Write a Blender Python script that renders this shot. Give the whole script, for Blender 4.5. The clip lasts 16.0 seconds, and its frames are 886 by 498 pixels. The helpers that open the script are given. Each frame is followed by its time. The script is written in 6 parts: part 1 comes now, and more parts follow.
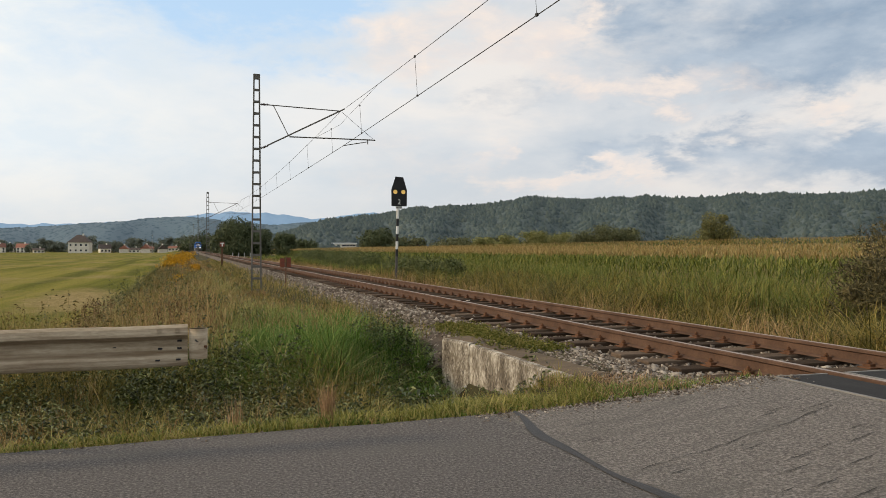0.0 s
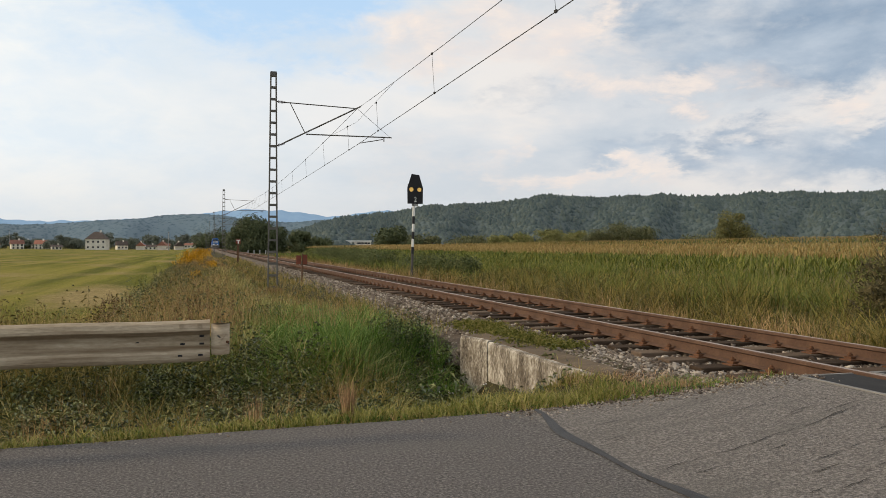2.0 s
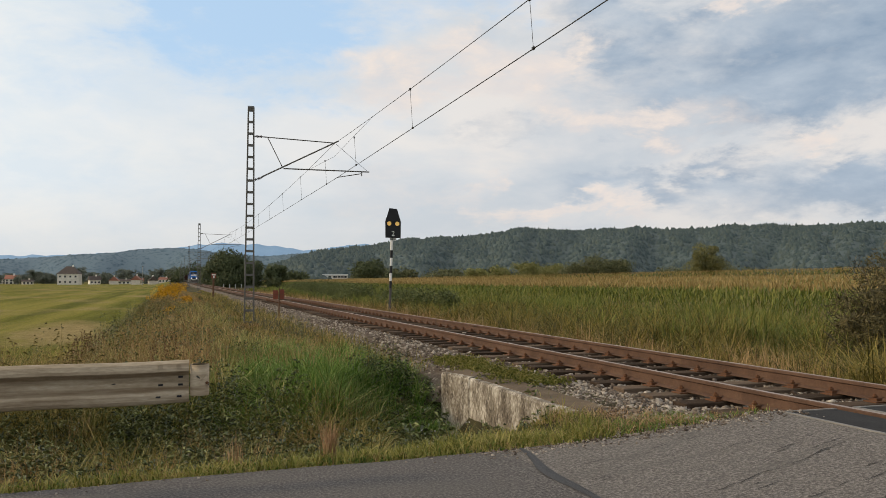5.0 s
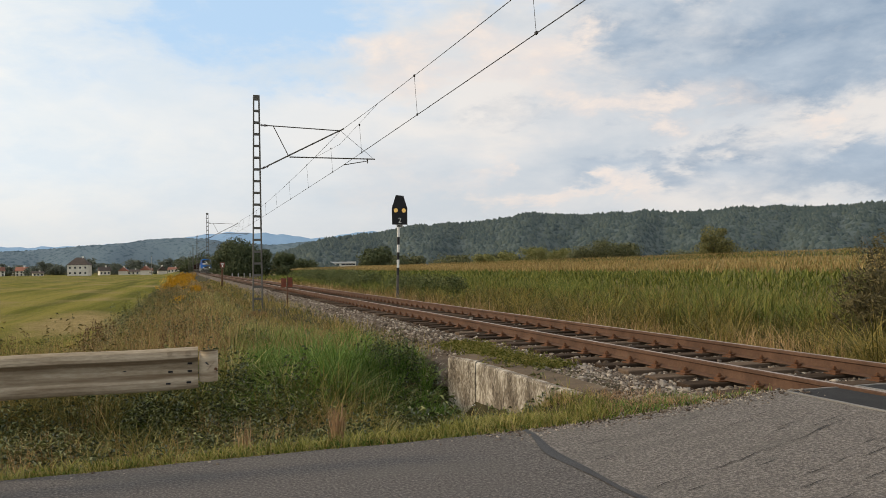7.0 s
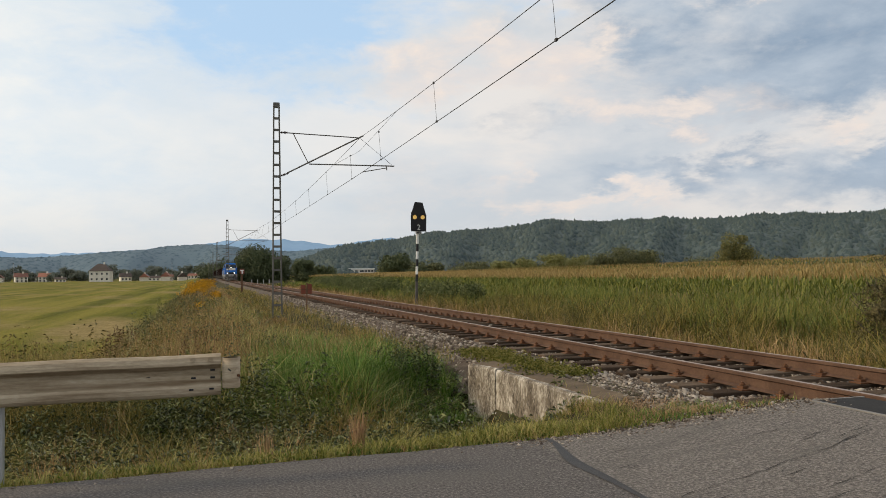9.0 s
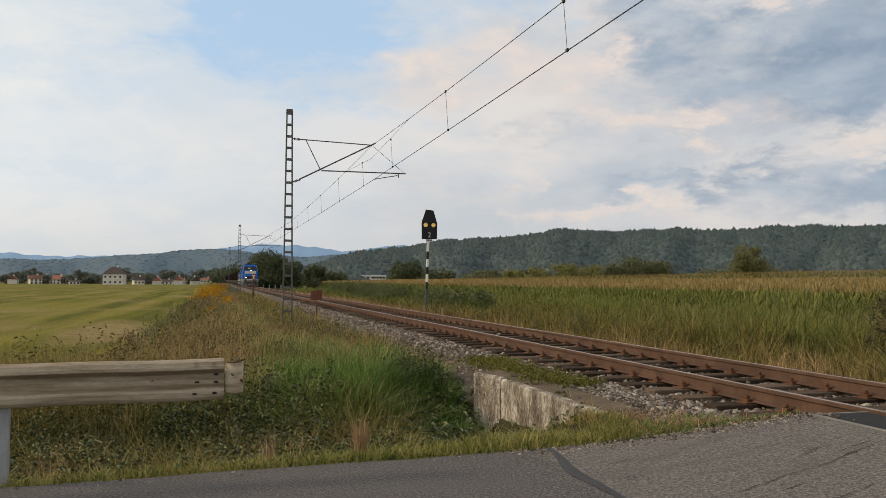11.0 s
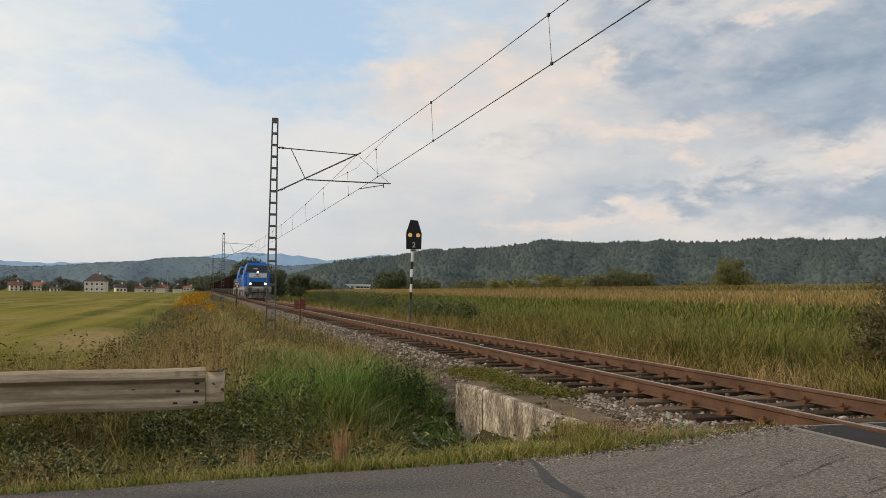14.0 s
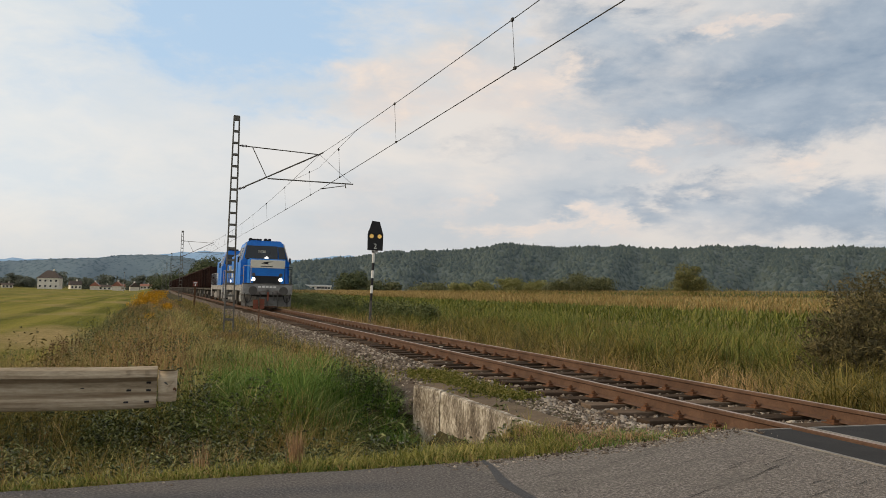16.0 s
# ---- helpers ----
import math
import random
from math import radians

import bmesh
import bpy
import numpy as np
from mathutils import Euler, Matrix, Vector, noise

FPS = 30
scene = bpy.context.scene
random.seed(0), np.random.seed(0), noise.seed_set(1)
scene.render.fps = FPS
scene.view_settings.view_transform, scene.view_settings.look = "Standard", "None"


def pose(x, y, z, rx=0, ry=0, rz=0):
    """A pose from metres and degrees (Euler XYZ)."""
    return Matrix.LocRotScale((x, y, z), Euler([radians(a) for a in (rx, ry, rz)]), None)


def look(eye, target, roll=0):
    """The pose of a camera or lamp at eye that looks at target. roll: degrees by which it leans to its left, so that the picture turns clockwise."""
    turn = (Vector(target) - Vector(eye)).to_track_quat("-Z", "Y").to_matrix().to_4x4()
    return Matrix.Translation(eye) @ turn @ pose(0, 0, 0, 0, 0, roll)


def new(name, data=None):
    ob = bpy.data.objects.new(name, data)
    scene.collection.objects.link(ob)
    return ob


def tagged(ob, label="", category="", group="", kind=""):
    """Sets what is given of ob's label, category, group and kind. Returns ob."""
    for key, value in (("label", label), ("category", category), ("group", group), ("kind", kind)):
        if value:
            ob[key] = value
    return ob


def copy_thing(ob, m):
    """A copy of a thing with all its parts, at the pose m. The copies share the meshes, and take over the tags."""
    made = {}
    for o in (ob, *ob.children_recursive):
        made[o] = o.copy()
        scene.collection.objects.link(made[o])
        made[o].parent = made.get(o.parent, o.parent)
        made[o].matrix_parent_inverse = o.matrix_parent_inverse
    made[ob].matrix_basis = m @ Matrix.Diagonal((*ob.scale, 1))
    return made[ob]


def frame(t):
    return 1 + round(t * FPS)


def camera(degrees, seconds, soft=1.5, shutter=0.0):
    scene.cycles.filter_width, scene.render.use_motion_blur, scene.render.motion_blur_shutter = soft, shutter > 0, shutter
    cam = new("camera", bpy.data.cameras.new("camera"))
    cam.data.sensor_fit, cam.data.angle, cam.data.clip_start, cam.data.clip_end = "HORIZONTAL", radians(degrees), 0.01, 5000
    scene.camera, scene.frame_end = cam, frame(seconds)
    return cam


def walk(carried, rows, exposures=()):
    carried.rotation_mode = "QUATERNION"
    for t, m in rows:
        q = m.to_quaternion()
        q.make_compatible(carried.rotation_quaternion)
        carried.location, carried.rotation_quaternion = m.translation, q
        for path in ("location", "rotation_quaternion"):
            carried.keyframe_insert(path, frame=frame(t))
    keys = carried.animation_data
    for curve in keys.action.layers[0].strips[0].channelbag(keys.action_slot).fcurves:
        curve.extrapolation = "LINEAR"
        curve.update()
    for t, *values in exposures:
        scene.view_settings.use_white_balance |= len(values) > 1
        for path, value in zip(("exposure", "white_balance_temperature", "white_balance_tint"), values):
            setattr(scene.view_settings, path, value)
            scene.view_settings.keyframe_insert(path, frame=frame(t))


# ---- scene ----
cam = camera(57.0, 16.0, soft=0.5)
PATH = [
    (0, (0.049, 0.142, 1.361), (0.654, 2.048, 1.361), 0.1),
    (0.5, (0.05, 0.126, 1.354), (0.652, 2.033, 1.351), 0.4),
    (1, (0.044, 0.124, 1.359), (0.65, 2.03, 1.366), 0.6),
    (1.5, (0.035, 0.121, 1.352), (0.605, 2.038, 1.355), -1.1),
    (2, (0.004, 0.187, 1.349), (0.575, 2.103, 1.344), 0.3),
    (2.5, (-0.067, 0.249, 1.366), (0.512, 2.163, 1.37), -0.9),
    (3, (-0.099, 0.252, 1.361), (0.481, 2.166, 1.365), -0.4),
    (3.5, (-0.076, 0.254, 1.368), (0.514, 2.164, 1.419), -0.6),
    (4, (-0.039, 0.239, 1.375), (0.583, 2.139, 1.425), -0.2),
    (4.5, (-0.023, 0.245, 1.382), (0.601, 2.144, 1.436), -0.1),
    (4.7, (-0.032, 0.25, 1.38), (0.592, 2.149, 1.457), 0.1),
    (6.8, (-0.008, 0.175, 1.375), (0.616, 2.075, 1.425), -0.7),
    (7, (-0.021, 0.159, 1.371), (0.586, 2.065, 1.414), -0.7),
    (7.5, (-0.039, 0.172, 1.37), (0.509, 2.095, 1.412), -0.3),
    (8, (-0.054, 0.176, 1.367), (0.486, 2.101, 1.412), 0.1),
    (8.5, (-0.049, 0.172, 1.377), (0.495, 2.095, 1.446), -0.3),
    (9, (-0.043, 0.171, 1.375), (0.521, 2.089, 1.435), -0.6),
    (9.2, (-0.054, 0.192, 1.379), (0.506, 2.111, 1.439), -0.1),
    (11.5, (0.016, 0.084, 1.383), (0.549, 2.009, 1.479), 0.1),
    (12, (0.016, 0.063, 1.386), (0.551, 1.987, 1.498), -0.1),
    (12.5, (0.016, 0.06, 1.379), (0.565, 1.98, 1.476), 0.5),
    (13, (0.01, 0.07, 1.383), (0.556, 1.992, 1.476), 0.8),
    (13.5, (0.014, 0.067, 1.383), (0.552, 1.99, 1.484), 0.9),
    (14, (0.013, 0.064, 1.389), (0.584, 1.978, 1.493), 0.7),
    (14.5, (0.016, 0.05, 1.386), (0.602, 1.959, 1.499), 0.8),
    (15, (0.017, 0.054, 1.388), (0.618, 1.957, 1.51), 1.0),
    (15.5, (0.024, 0.068, 1.391), (0.64, 1.967, 1.512), 1.6),
    (16, (0.04, 0.052, 1.385), (0.699, 1.937, 1.496), 1.5),
]
walk(cam, [(t, look(e, a, r)) for t, e, a, r in PATH], [(0, 0.13, 6950, 10), (2.5, 0.12, 6900, 10), (4.5, 0.03, 6900, 10), (7, 0.10, 6930, 10), (9, 0.05, 6930, 10), (11.5, -0.08, 7000, 11), (13, -0.06, 7100, 11), (16, -0.03, 7150, 11)])

# ---- light and air ----
SUN_EL, SUN_AZ = radians(24), radians(-75)
world = bpy.data.worlds.new("sky")
scene.world = world
world.use_nodes = True


def build_sky():
    nt = world.node_tree
    nt.nodes.clear()
    N = nt.nodes.new
    L = nt.links.new
    out, bg = N("ShaderNodeOutputWorld"), N("ShaderNodeBackground")
    tex = N("ShaderNodeTexSky")
    tex.sky_type, tex.sun_disc = "NISHITA", False
    tex.sun_elevation, tex.sun_rotation = SUN_EL, SUN_AZ
    tex.air_density, tex.dust_density, tex.ozone_density = 1.0, 1.2, 1.0
    blue = N("ShaderNodeVectorMath")
    blue.operation = "SCALE"
    blue.inputs["Scale"].default_value = 0.15
    L(tex.outputs[0], blue.inputs[0])
    co = N("ShaderNodeTexCoord")
    sep = N("ShaderNodeSeparateXYZ")
    L(co.outputs["Generated"], sep.inputs[0])

    def math(op, a, b=None, clamp=False):
        n = N("ShaderNodeMath")
        n.operation, n.use_clamp = op, clamp
        for i, v in enumerate((a, b)):
            if v is None:
                continue
            if isinstance(v, (int, float)):
                n.inputs[i].default_value = v
            else:
                L(v, n.inputs[i])
        return n.outputs[0]

    flat = N("ShaderNodeVectorMath")
    flat.operation = "MULTIPLY"
    flat.inputs[1].default_value = (1, 1, 2.3)
    L(co.outputs["Generated"], flat.inputs[0])

    def cloud(scale, detail, rough, distort, offset):
        n = N("ShaderNodeTexNoise")
        m = N("ShaderNodeVectorMath")
        m.operation = "ADD"
        m.inputs[1].default_value = offset
        L(flat.outputs[0], m.inputs[0]), L(m.outputs[0], n.inputs["Vector"])
        n.inputs["Scale"].default_value, n.inputs["Detail"].default_value = scale, detail
        n.inputs["Roughness"].default_value, n.inputs["Distortion"].default_value = rough, distort
        return n.outputs[0]

    def ramp(fac, stops):
        r = N("ShaderNodeValToRGB")
        el = r.color_ramp.elements
        while len(el) < len(stops):
            el.new(0.5)
        for e, (p, c) in zip(el, stops):
            e.position, e.color = p, (*c, 1)
        L(fac, r.inputs[0])
        return r.outputs[0]

    def mix(fac, a, b):
        m = N("ShaderNodeMix")
        m.data_type = "RGBA"
        for i, v in ((0, fac), (6, a), (7, b)):
            if isinstance(v, (int, float)):
                m.inputs[i].default_value = v
            elif isinstance(v, tuple):
                m.inputs[i].default_value = (*v, 1)
            else:
                L(v, m.inputs[i])
        return m.outputs[2]

    # the place in the sky as azimuth and height in degrees, pushed about by noise so that cloud edges are ragged
    az = math("MULTIPLY", math("ARCTAN2", sep.outputs[0], sep.outputs[1]), 57.2958)
    el = math("MULTIPLY", math("ARCSINE", sep.outputs[2]), 57.2958)
    w1, w2, w3 = cloud(7.0, 7, 0.58, 0.2, (1.7, 4.2, 0.6)), cloud(9.0, 7, 0.6, 0.2, (8.3, 0.9, 5.1)), cloud(16.0, 9, 0.62, 0.3, (2.2, 7.7, 3.3))
    az = math("ADD", az, math("MULTIPLY", math("SUBTRACT", w1, 0.5), 26.0))
    el = math("ADD", el, math("MULTIPLY", math("SUBTRACT", w2, 0.5), 12.0))

    def mass(spots, ragged):
        """Soft cloud masses (azimuth, height, half width, half height, weight), frayed by fine noise, from 0 to 1."""
        total = 0.0
        for a0, e0, sa, se, wt in spots:
            u = math("POWER", math("ABSOLUTE", math("DIVIDE", math("SUBTRACT", az, a0), sa)), 2.0)
            v = math("POWER", math("ABSOLUTE", math("DIVIDE", math("SUBTRACT", el, e0), se)), 2.0)
            g = math("MULTIPLY", math("EXPONENT", math("MULTIPLY", math("ADD", u, v), -1.0)), wt)
            total = math("ADD", g, total)
        frayed = math("ADD", total, math("MULTIPLY", math("MULTIPLY", math("SUBTRACT", w3, 0.5), ragged), math("ADD", math("MULTIPLY", total, 1.2, True), 0.35)))
        m = N("ShaderNodeMapRange")
        m.interpolation_type = "SMOOTHSTEP"
        m.inputs[1].default_value, m.inputs[2].default_value = 0.10, 1.10
        L(frayed, m.inputs[0])
        return m.outputs[0]

    # high thin cloud, whiter towards the sun in the west
    shade = ramp(cloud(5.0, 8, 0.55, 0.25, (3.1, 0.4, 0.3)), [(0.36, (0.53, 0.60, 0.69)), (0.5, (0.64, 0.68, 0.74)), (0.62, (0.76, 0.75, 0.76))])
    side = math("ADD", math("MULTIPLY", sep.outputs[0], -1.5), 0.62, True)
    sky = mix(side, shade, mix(math("MULTIPLY", math("SUBTRACT", w2, 0.36), 3.4, True), (0.70, 0.81, 0.92), (0.85, 0.89, 0.92)))
    # gaps of pale blue, seen through a bright veil
    clear = mix(0.80, blue.outputs[0], (0.48, 0.70, 0.98))
    sky = mix(mass([(6.5, 18.0, 8.5, 6.5, 1.15), (0.0, 22.0, 10.0, 5.0, 0.8), (-8, 12, 7, 3, 0.35), (21, 20, 6, 2.5, 0.6), (-35, 32, 14, 8, 0.8), (75, 36, 16, 9, 0.7), (-80, 40, 16, 10, 0.6)], 0.8), sky, clear)
    # slate-blue bodies of the heavier cloud in the east
    sky = mix(mass([(39, 12.5, 9, 3.2, 1.0), (31, 17.5, 6.5, 2.4, 0.9), (33, 6.9, 7.0, 1.3, 0.75), (47, 17, 7, 4.5, 0.9), (23, 9.8, 6, 1.1, 0.45), (46, 4.6, 8, 2.0, 1.1), (62, 14, 12, 6, 0.9), (64, 5, 10, 3, 0.9)], 0.9), sky, mix(math("MULTIPLY", math("SUBTRACT", w1, 0.38), 3.8, True), (0.25, 0.35, 0.49), (0.44, 0.53, 0.65)))
    # sunlit cream crowns and edges
    sky = mix(mass([(17.5, 14.6, 5.0, 2.0, 0.75), (26, 14.3, 4.5, 1.9, 0.9), (32, 11.0, 6.5, 1.4, 0.85), (38.5, 18.2, 2.6, 0.9, 0.9), (41.5, 8.6, 3.2, 0.9, 0.85), (27.5, 5.2, 7.5, 0.9, 0.95), (13, 6.5, 7, 2.5, 0.4)], 0.8), sky, mix(math("MULTIPLY", math("SUBTRACT", w3, 0.38), 3.5, True), (0.72, 0.69, 0.71), (0.85, 0.77, 0.73)))
    # paler, slightly pink band low over the horizon
    low = math("SUBTRACT", 1.0, math("DIVIDE", math("MAXIMUM", sep.outputs[2], 0.0), 0.11), True)
    sky = mix(math("MULTIPLY", low, 0.6), sky, (0.56, 0.59, 0.63))
    L(sky, bg.inputs[0])
    bg.inputs[1].default_value = 1.0
    L(bg.outputs[0], out.inputs[0])


build_sky()
sun = new("sun", bpy.data.lights.new("sun", "SUN"))
sun.data.energy, sun.data.angle, sun.data.color = 2.55, radians(9), (1.0, 0.82, 0.58)
sun.matrix_world = look((0, 0, 0), (-math.sin(SUN_AZ) * math.cos(SUN_EL), -math.cos(SUN_AZ) * math.cos(SUN_EL), -math.sin(SUN_EL)))
scene.view_settings.exposure = 0.0


# ---- materials ----
def material(name, stops, rough=0.85, metal=0.0, scale=6.0, fine=60.0, bump=0.3, bump_size=0.01, island=0.0, per_object=0.0,
             space="Object", spec=0.3, stretch=(1, 1, 1), translucent=0.0, stain=None):
    """Two scales of noise drive a colour ramp, roughness and relief; island or per_object adds a change of tone per piece."""
    mat = bpy.data.materials.new(name)
    mat.use_nodes = True
    nt = mat.node_tree
    N, L = nt.nodes.new, nt.links.new
    b = nt.nodes["Principled BSDF"]
    co = N("ShaderNodeTexCoord")
    mp = N("ShaderNodeMapping")
    mp.inputs["Scale"].default_value = stretch
    if space == "World":
        geo = N("ShaderNodeNewGeometry")
        L(geo.outputs["Position"], mp.inputs[0])
    else:
        L(co.outputs[space], mp.inputs[0])

    def noise_of(sc, det, ro):
        n = N("ShaderNodeTexNoise")
        n.inputs["Scale"].default_value, n.inputs["Detail"].default_value, n.inputs["Roughness"].default_value = sc, det, ro
        L(mp.outputs[0], n.inputs["Vector"])
        return n.outputs[0]

    def math(op, a, v):
        n = N("ShaderNodeMath")
        n.operation = op
        L(a, n.inputs[0])
        if isinstance(v, (int, float)):
            n.inputs[1].default_value = v
        else:
            L(v, n.inputs[1])
        return n.outputs[0]

    big, small = noise_of(scale, 4, 0.6), noise_of(fine, 3, 0.6)
    fac = math("ADD", math("MULTIPLY", big, 0.6), math("MULTIPLY", small, 0.4))
    if island:
        geo2 = N("ShaderNodeNewGeometry")
        fac = math("ADD", fac, math("MULTIPLY", math("SUBTRACT", geo2.outputs["Random Per Island"], 0.5), island))
    if per_object:
        oi = N("ShaderNodeObjectInfo")
        fac = math("ADD", fac, math("MULTIPLY", math("SUBTRACT", oi.outputs["Random"], 0.5), per_object))
    r = N("ShaderNodeValToRGB")
    el = r.color_ramp.elements
    while len(el) < len(stops):
        el.new(0.5)
    for e, (p, c) in zip(el, stops):
        e.position, e.color = p, (*c, 1)
    L(fac, r.inputs[0])
    colour = r.outputs[0]
    if stain:
        st = N("ShaderNodeTexNoise")
        st.inputs["Scale"].default_value, st.inputs["Detail"].default_value = stain[1], 6
        mp2 = N("ShaderNodeMapping")
        mp2.inputs["Scale"].default_value = stain[2]
        L(co.outputs["Object"], mp2.inputs[0]), L(mp2.outputs[0], st.inputs["Vector"])
        rr = N("ShaderNodeValToRGB")
        rr.color_ramp.elements[0].position, rr.color_ramp.elements[1].position = stain[3], stain[4]
        L(st.outputs[0], rr.inputs[0])
        mx = N("ShaderNodeMix")
        mx.data_type = "RGBA"
        L(rr.outputs[0], mx.inputs[0]), L(colour, mx.inputs[6])
        mx.inputs[7].default_value = (*stain[0], 1)
        colour = mx.outputs[2]
    L(colour, b.inputs["Base Color"])
    rv = math("ADD", math("MULTIPLY", small, 0.25), rough - 0.12)
    L(rv, b.inputs["Roughness"])
    b.inputs["Metallic"].default_value = metal
    b.inputs["Specular IOR Level"].default_value = spec
    if bump:
        bp = N("ShaderNodeBump")
        bp.inputs["Strength"].default_value, bp.inputs["Distance"].default_value = bump, bump_size
        L(small, bp.inputs["Height"]), L(bp.outputs[0], b.inputs["Normal"])
    if translucent:
        tr, ms = N("ShaderNodeBsdfTranslucent"), N("ShaderNodeMixShader")
        L(colour, tr.inputs[0])
        ms.inputs[0].default_value = translucent
        L(b.outputs[0], ms.inputs[1]), L(tr.outputs[0], ms.inputs[2])
        L(ms.outputs[0], nt.nodes["Material Output"].inputs[0])
    return mat


def glow(name, colour, strength):
    mat = bpy.data.materials.new(name)
    mat.use_nodes = True
    b = mat.node_tree.nodes["Principled BSDF"]
    b.inputs["Base Color"].default_value = (*colour, 1)
    b.inputs["Emission Color"].default_value = (*colour, 1)
    b.inputs["Emission Strength"].default_value = strength
    return mat


def blade_mat(name, a, b, c, tr=0.25, island=0.9, rough=0.7, spec=0.25):
    a, b, c = [(q[0] * 1.08, q[1], q[2] * 0.98) for q in (a, b, c)]
    return material(name, [(0.1, a), (0.5, b), (0.9, c)], rough=rough, scale=0.6, fine=5, bump=0, island=island, space="World", spec=spec, translucent=tr)


ASPHALT = material("asphalt", [(0.38, (0.036, 0.033, 0.031)), (0.5, (0.092, 0.081, 0.076)), (0.62, (0.205, 0.185, 0.172))], rough=0.92, scale=52, fine=115, bump=1.0, bump_size=0.010, space="World",
                   stain=((0.105, 0.098, 0.088), 0.7, (1, 3, 1), 0.52, 0.85))
ASPHALT_OLD = material("asphalt_worn", [(0.38, (0.062, 0.054, 0.049)), (0.5, (0.132, 0.117, 0.106)), (0.62, (0.26, 0.234, 0.212))], rough=0.93, scale=50, fine=110, bump=1.0, bump_size=0.012, space="World",
                       stain=((0.085, 0.079, 0.07), 0.9, (1, 4, 1), 0.52, 0.9))
TAR = material("tar", [(0.3, (0.018, 0.017, 0.018)), (0.8, (0.042, 0.040, 0.039))], rough=0.6, scale=8, fine=90, bump=0.3)
CRACK = material("crack_dirt", [(0.3, (0.018, 0.017, 0.016)), (0.8, (0.045, 0.042, 0.039))], rough=0.95)
RUST = material("rusty_rail_steel", [(0.25, (0.040, 0.023, 0.015)), (0.5, (0.092, 0.050, 0.032)), (0.8, (0.165, 0.098, 0.064))], rough=0.85, metal=0.1, scale=3, fine=40, bump=0.35, bump_size=0.003, space="World")
RAIL_TOP = material("polished_rail_head", [(0.3, (0.22, 0.15, 0.11)), (0.8, (0.42, 0.34, 0.29))], rough=0.42, metal=0.7, scale=2, fine=30, bump=0.05, space="World")
SLEEPER = material("old_sleeper_wood", [(0.2, (0.028, 0.019, 0.013)), (0.5, (0.068, 0.047, 0.033)), (0.85, (0.15, 0.11, 0.08))], rough=1.0, spec=0.08, scale=2, fine=22, stretch=(0.5, 4, 4), bump=0.7, bump_size=0.012, per_object=0.5, space="World")
IRON = material("rusty_fastening", [(0.3, (0.06, 0.028, 0.015)), (0.8, (0.17, 0.075, 0.035))], rough=0.9, scale=10, fine=60)
STONE = material("ballast_stone", [(0.1, (0.048, 0.035, 0.027)), (0.5, (0.148, 0.118, 0.093)), (0.95, (0.40, 0.355, 0.30))], rough=0.95, scale=3, fine=30, bump=0.4, island=0.75, space="World")
BALLAST = material("ballast_bed", [(0.3, (0.040, 0.028, 0.020)), (0.55, (0.125, 0.094, 0.070)), (0.8, (0.26, 0.21, 0.165))], rough=0.98, scale=2, fine=26, bump=1.0, bump_size=0.05, space="World")
CONCRETE = material("weathered_concrete", [(0.41, (0.062, 0.050, 0.038)), (0.48, (0.19, 0.163, 0.132)), (0.55, (0.37, 0.335, 0.28)), (0.66, (0.56, 0.52, 0.455))], rough=0.95, scale=2.2, fine=28, bump=0.7, bump_size=0.012, stretch=(1.6, 1.6, 0.9), space="World",
                    stain=((0.15, 0.122, 0.09), 9.0, (2.0, 2.0, 1.2), 0.45, 0.66))
CONCRETE_TOP = material("mossy_concrete_top", [(0.25, (0.045, 0.032, 0.020)), (0.55, (0.115, 0.080, 0.048)), (0.85, (0.21, 0.16, 0.105))], rough=0.97, scale=2.5, fine=25, bump=0.6, space="World")
ZINC = material("weathered_galvanised_steel", [(0.3, (0.23, 0.178, 0.115)), (0.5, (0.38, 0.31, 0.22)), (0.72, (0.52, 0.455, 0.35))], rough=0.65, metal=0.1, scale=2.2, fine=35, bump=0.08, stretch=(0.6, 1, 2.5),
                stain=((0.17, 0.115, 0.065), 3.0, (0.5, 1, 7), 0.45, 0.70))
GREYSTEEL = material("grey_galvanised_post", [(0.3, (0.24, 0.25, 0.25)), (0.8, (0.42, 0.43, 0.43))], rough=0.55, metal=0.3, scale=3, fine=30, bump=0.05)
SLATE = material("dark_roof", [(0.3, (0.055, 0.042, 0.036)), (0.8, (0.11, 0.085, 0.075))], rough=0.9, scale=0.5, fine=5)
MAST = material("painted_mast_steel", [(0.3, (0.085, 0.080, 0.072)), (0.6, (0.145, 0.138, 0.125)), (0.85, (0.21, 0.19, 0.165))], rough=0.7, metal=0.3, scale=2, fine=25, bump=0.1)
WIRE = material("dark_wire", [(0.3, (0.03, 0.03, 0.03)), (0.8, (0.07, 0.065, 0.06))], rough=0.6, metal=0.5, bump=0)
INSUL = material("brown_insulator", [(0.3, (0.035, 0.02, 0.015)), (0.8, (0.08, 0.05, 0.04))], rough=0.3, bump=0)
BLACK = material("black_paint", [(0.3, (0.010, 0.010, 0.012)), (0.8, (0.022, 0.022, 0.024))], rough=0.6, scale=4, fine=40, bump=0.05)
WHITE = material("white_paint", [(0.3, (0.60, 0.59, 0.56)), (0.8, (0.80, 0.79, 0.76))], rough=0.55, scale=4, fine=40, bump=0.05)
YELLOW = glow("amber_lens", (0.90, 0.56, 0.16), 0.25)
LAMP = glow("lit_headlamp", (1.0, 0.98, 0.92), 4.0)
